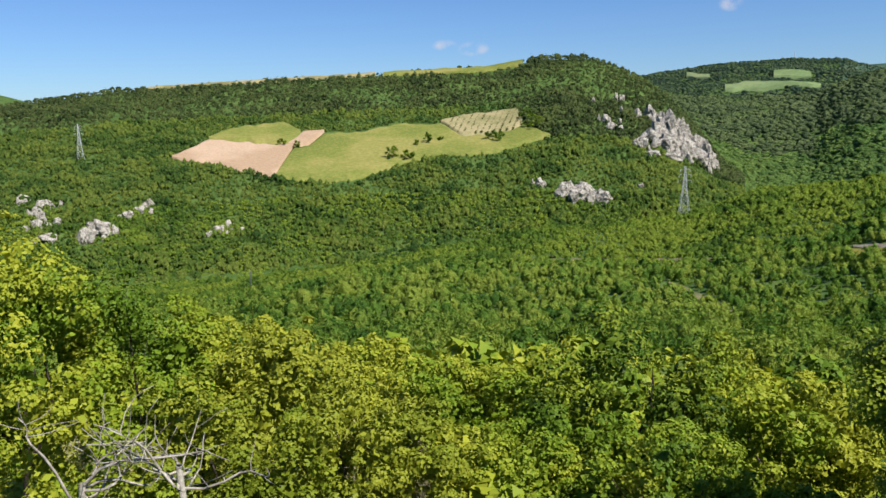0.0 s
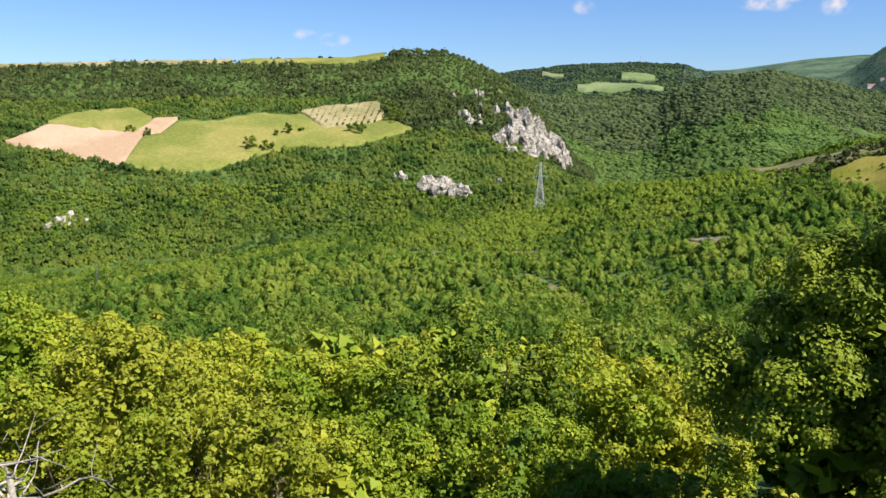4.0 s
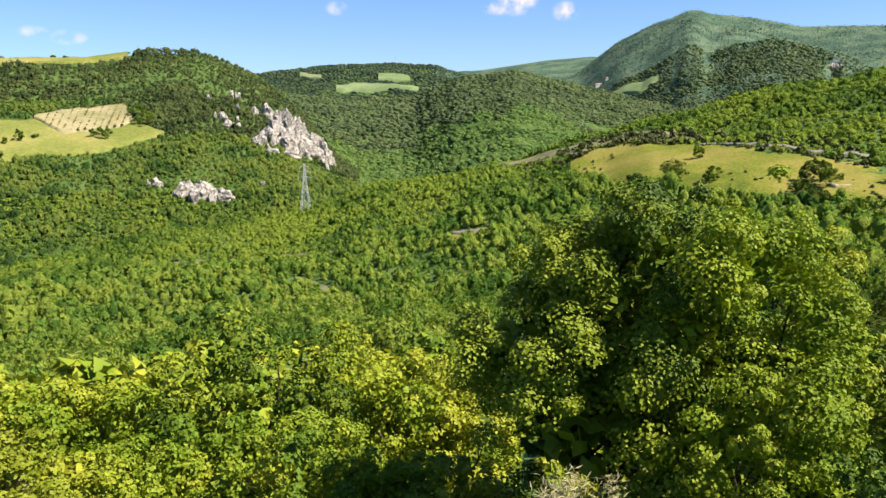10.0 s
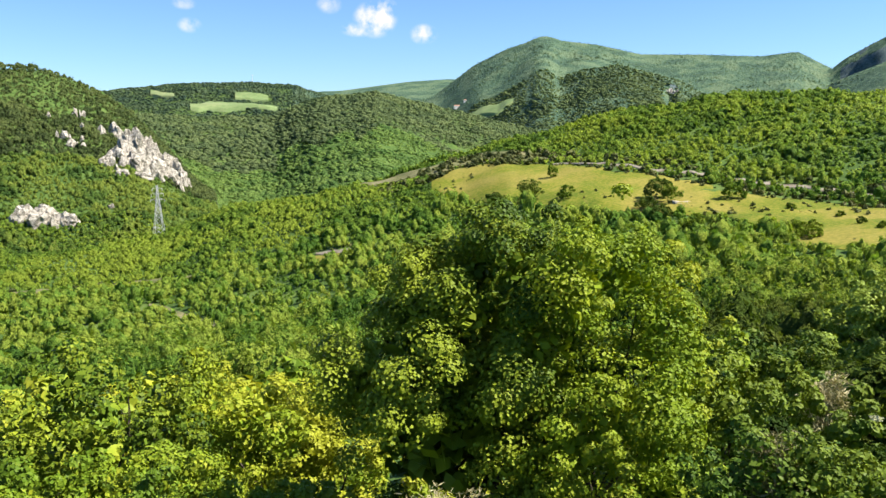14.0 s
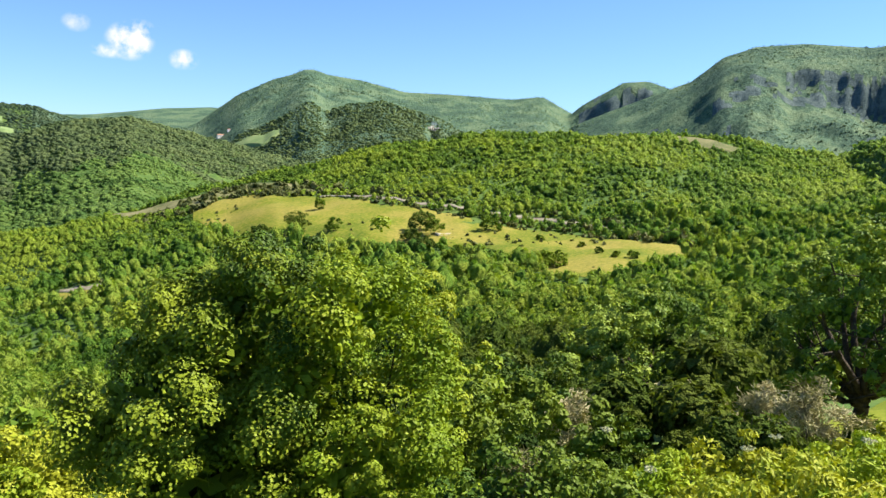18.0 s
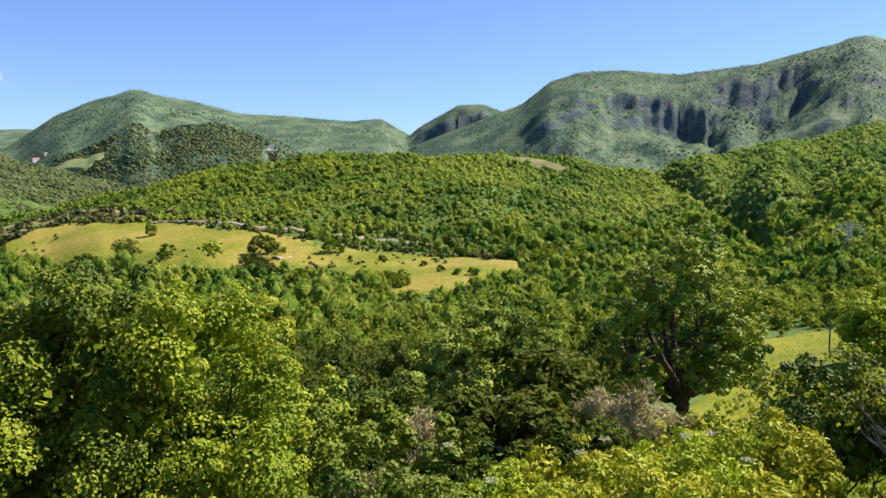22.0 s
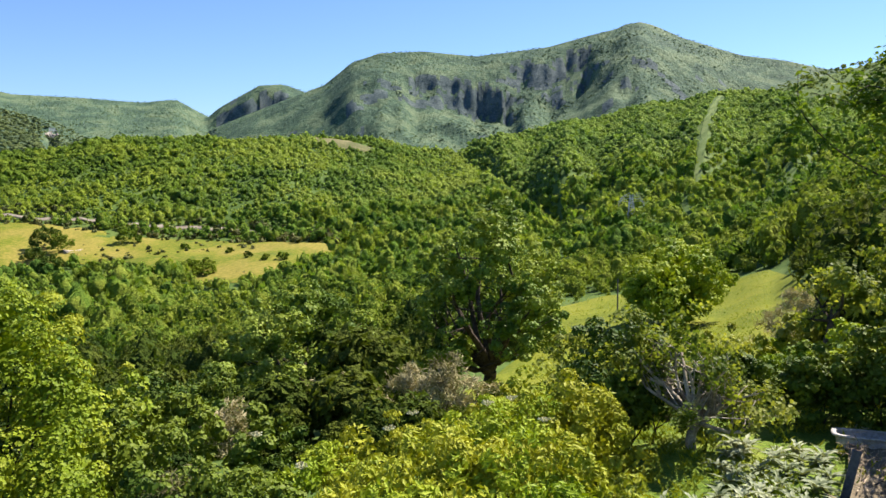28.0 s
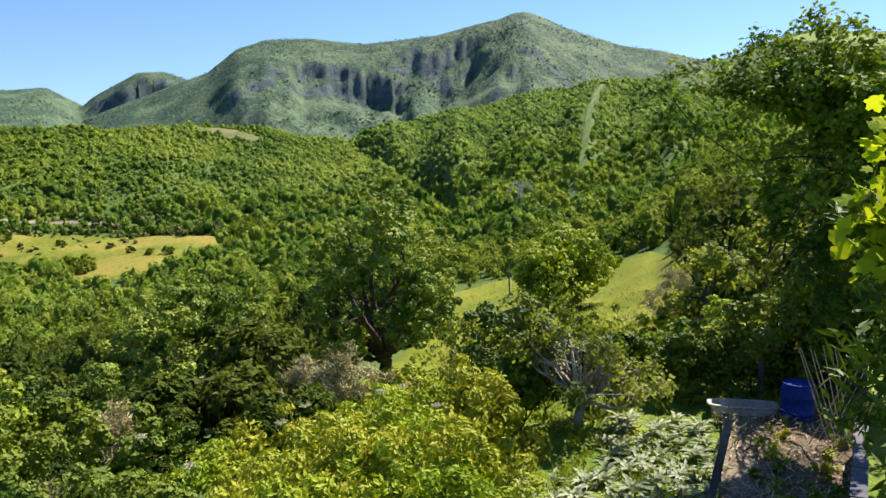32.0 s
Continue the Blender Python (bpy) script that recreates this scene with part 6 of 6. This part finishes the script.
for x in (-0.9, 0.9):
    for y, h in ((-0.6, 1.10), (0.6, 0.80)):
        v, f = block(x - 0.05, x + 0.05, y - 0.05, y + 0.05, -0.2, h)
        lay("post", v, f, M_POST, parent=shed)
vs, fs = [], []
for i in range(41):
    x = -1.1 + 2.2 * i / 40
    z = 0.02 * math.sin(i * math.pi / 2.5)
    vs += [(x, -0.8, 1.17 + z), (x, 0.8, 0.83 + z), (x, -0.8, 1.155 + z), (x, 0.8, 0.815 + z)]
for i in range(40):
    a = 4 * i
    fs += [(a, a + 4, a + 5, a + 1), (a + 2, a + 3, a + 7, a + 6), (a, a + 2, a + 6, a + 4), (a + 1, a + 5, a + 7, a + 3)]
lay("roof_sheet", vs, fs, M_SHEET, parent=shed)
v, f = block(-0.95, 0.95, 0.52, 0.58, 0, 0.80)
lay("back_wall", v, f, M_POST, parent=shed)

# cane trellis
trellis = new("cane_trellis")
trellis.location = place(114.7, 13.6, 0.15)
trellis.rotation_euler.z = radians(-113.9)
tagged(trellis, "leaning trellis of crossed dry canes in the bed", "trellis")
rng_c = np.random.default_rng(66)
for k in range(7):
    x = -0.12 + k * 0.05
    v, f = joined([tube([(x, 0, -0.15), (x - 0.32 + 0.02 * k, 0.1, 0.8), (x - 0.62 + 0.05 * k + rng_c.uniform(-0.04, 0.04), 0.2, 1.6 + rng_c.uniform(-0.1, 0.1))], [0.011, 0.010, 0.007], 6)])
    lay("cane", v, f, M_CANE, parent=trellis, smooth=True)
for k in range(6):
    x = -0.5 + k * 0.11
    v, f = tube([(x, -0.04, 0.1 + 0.03 * k), (x + 0.3, 0.02, 0.75), (x + 0.55, 0.1, 1.3 + 0.05 * k)], [0.010, 0.009, 0.007], 6)
    lay("cane", v, f, M_CANE, parent=trellis, smooth=True)

# dark leaning posts, pickets and rusty rail
post = new("leaning_post")
post.location = place(105.9, 10.6)
tagged(post, "dark leaning garden post beside the path", "post")
v, f = joined([block(-0.05, 0.05, -0.05, 0.05, -0.3, 1.45)])
lay("shaft", v, f, M_POST, parent=post)
v, f = block(-0.055, 0.055, -0.055, 0.055, 1.45, 1.47)
lay("cap", v, f, M_POST, parent=post)
post.rotation_euler = (radians(-14), radians(12), radians(-106))
fence = new("picket_fence")
fence.location = place(104.6, 9.6)
fence.rotation_euler.z = radians(-104.6 - 14)
tagged(fence, "short fence of dark split pickets beside the path", "fence")
for k in range(12):
    x = -0.62 + k * 0.11
    v, f = tube([(x, 0, -0.15), (x + rng_c.uniform(-0.03, 0.03), 0, 0.75 + rng_c.uniform(-0.12, 0.18))], [0.022, 0.016], 6)
    lay("picket", v, f, M_POST, parent=fence)
v, f = tube([(-0.68, -0.02, 0.4), (0.7, -0.02, 0.42)], [0.012, 0.012], 6)
lay("wire", v, f, M_RUST, parent=fence)
rail = new("rusty_rail")
rail.location = place(107.4, 9.9, 0.0)
rail.rotation_euler.z = radians(-107.4)
tagged(rail, "low rusty iron rail across the garden path", "rail")
v, f = tube([(-0.35, 0, 0.42), (0.0, 0, 0.40), (0.4, 0, 0.36)], [0.018] * 3, 8)
lay("bar", v, f, M_RUST, parent=rail, smooth=True)
for x in (-0.33, 0.37):
    v, f = tube([(x, 0, -0.2), (x, 0, 0.40)], [0.015, 0.015], 8)
    lay("leg", v, f, M_RUST, parent=rail, smooth=True)

# bed edging wall and corner post at the terrace side
edge = new("garden_wall")
edge.location = place(115.6, 9.0)
edge.rotation_euler.z = radians(-115.6)
tagged(edge, "low bluish grey concrete wall along the bed", "wall")
for k in range(7):
    y = -2.6 + k * 1.0
    v, f = block(-0.08 + 0.01 * (k % 2), 0.12, y + 0.01, y + 0.99, -0.3, 0.72 + 0.015 * (k % 3))
    lay("block", v, f, M_CONCRETE, parent=edge)

# vine and oleander close to the observer
def broad_leaves(rng, centres, per, spread, size):
    """Five-lobed leaves, slightly cupped, hanging from tendrils."""
    n = 0
    vs, fs = [], []
    outline = []
    for k in range(24):
        a = 2 * math.pi * k / 24
        r = 0.42
        for lobe, reach in ((0, 1.0), (0.9, 0.88), (-0.9, 0.88), (1.9, 0.7), (-1.9, 0.7)):
            gap = abs((a - lobe + math.pi) % (2 * math.pi) - math.pi)
            r = max(r, reach * max(0.0, 1 - gap / 0.75) ** 0.6)
        outline.append((math.cos(a) * r, math.sin(a) * r, -0.2 * r * r + 0.04 * (k % 2)))
    base = np.array([(0, 0, 0.0)] + outline)
    tri = np.array([(0, 1 + k, 1 + (k + 1) % 24) for k in range(24)])
    for c in centres:
        for _ in range(per):
            p = np.array(c) + unit(rng.normal(size=3)) * spread * rng.random() ** 0.5
            nrm = unit(rng.normal(size=3) * 0.75 + [-0.5, 0.1, 0.7])
            a = unit(np.cross(nrm, rng.normal(size=3)))
            b = np.cross(nrm, a)
            s = size * rng.uniform(0.55, 1.2)
            vs.append(p + (base[:, :1] * a + base[:, 1:2] * b + base[:, 2:] * nrm) * s)
            fs.append(tri + n)
            n += 25
    return np.concatenate(vs), np.concatenate(fs)


vine = new("grape_vine")
vine.location = place(118.5, 4.2)
tagged(vine, "grape vine with bright backlit lobed leaves", "vine")
rng_v = np.random.default_rng(44)
tips = [ray_point(b + 3.5, e, 3.3) for b, e in ((115.3, 1.5), (116.4, 0.5), (114.6, -1.0), (115.8, -2.6), (117.3, -1.2), (114.3, -4.6), (115.9, -5.2), (117.4, -3.6), (115.0, -7.2), (116.6, -8.0), (117.8, -6.4), (118.5, -2.0), (118.9, -5.0), (116.8, 2.6), (113.6, -6.4), (119, 1), (119.5, -8))]
stem_foot = Vector((0, 0, -0.2))
local = [p - vine.location for p in tips]
pts, rad = bough(rng_v, stem_foot, local[12], 0.03, 0.018, 0.2, 8)
v, f = tube(pts, rad, 8)
lay("trunk", v, f, M_BARK, parent=vine, smooth=True)
for p in local:
    p2, r2 = bough(rng_v, pts[rng_v.integers(5, 9)], p, 0.009, 0.003, 0.35, 7)
    v, f = tube(p2, r2, 5)
    lay("shoot", v, f, M_BARK, parent=vine, smooth=True)
v, f = broad_leaves(rng_v, local, 44, 0.22, 0.055)
lay("leaves", v, f, L_VINE, parent=vine, smooth=True)
tree("oleander_bush", "dark green oleander with long narrow leaves", 119.9, 3.7, 2.5, (0.40, 0.40, 1.2), L_HEDGE, 380, 14, 0.11, 741, limbs=9, spread=0.15, crown_at=1.35, trunk=0.02, lobes=10, category="bush", slim=0.13, droop=-0.7, base_lift=0.0)

# weeds and grass tufts on the garden ground
rng_w = np.random.default_rng(99)
tips = []
for _ in range(1500):
    b, d = rng_w.uniform(90, 117), rng_w.uniform(8, 19)
    if lumps(np.array(b * 3.0), np.array(d * 3.0), 2.2, 3) > (0.35 if b > 104 and d < 15.5 else -0.3):
        tips.append(place(b, d, 0.08))
v, f = leaves(rng_w, np.array(tips), 9, 0.14, 0.16, np.tile([0, 0, 1.0], (len(tips), 1)), -1.2, 0.09)
lay("weeds", v, f, L_LIME, "tufts of fresh grass and weeds on the garden ground", "grass", "stuff")
rng_w = np.random.default_rng(98)
tips = [place(rng_w.uniform(86.2, 102), 46 + 68 * rng_w.random() ** 1.3, 0.05) for _ in range(2600)]
v, f = leaves(rng_w, np.array(tips), 7, 0.5, 0.28, np.tile([0, 0, 1.0], (len(tips), 1)), -1.0, 0.12)
lay("pasture_grass", v, f, L_LIME, "taller grass tufts in the sloping pasture", "grass", "stuff")
rng_w = np.random.default_rng(97)
tips = [place(rng_w.uniform(107, 115.4), rng_w.uniform(8, 15.4), 0.24) for _ in range(420)]
v, f = leaves(rng_w, np.array(tips), 6, 0.2, 0.2, np.tile([0, 0, 1.0], (len(tips), 1)), 0.0, 0.05)
lay("dry_stalks", v, f, M_CANE, "pale dry stalks and straw lying on dug earth", "straw", "stuff")
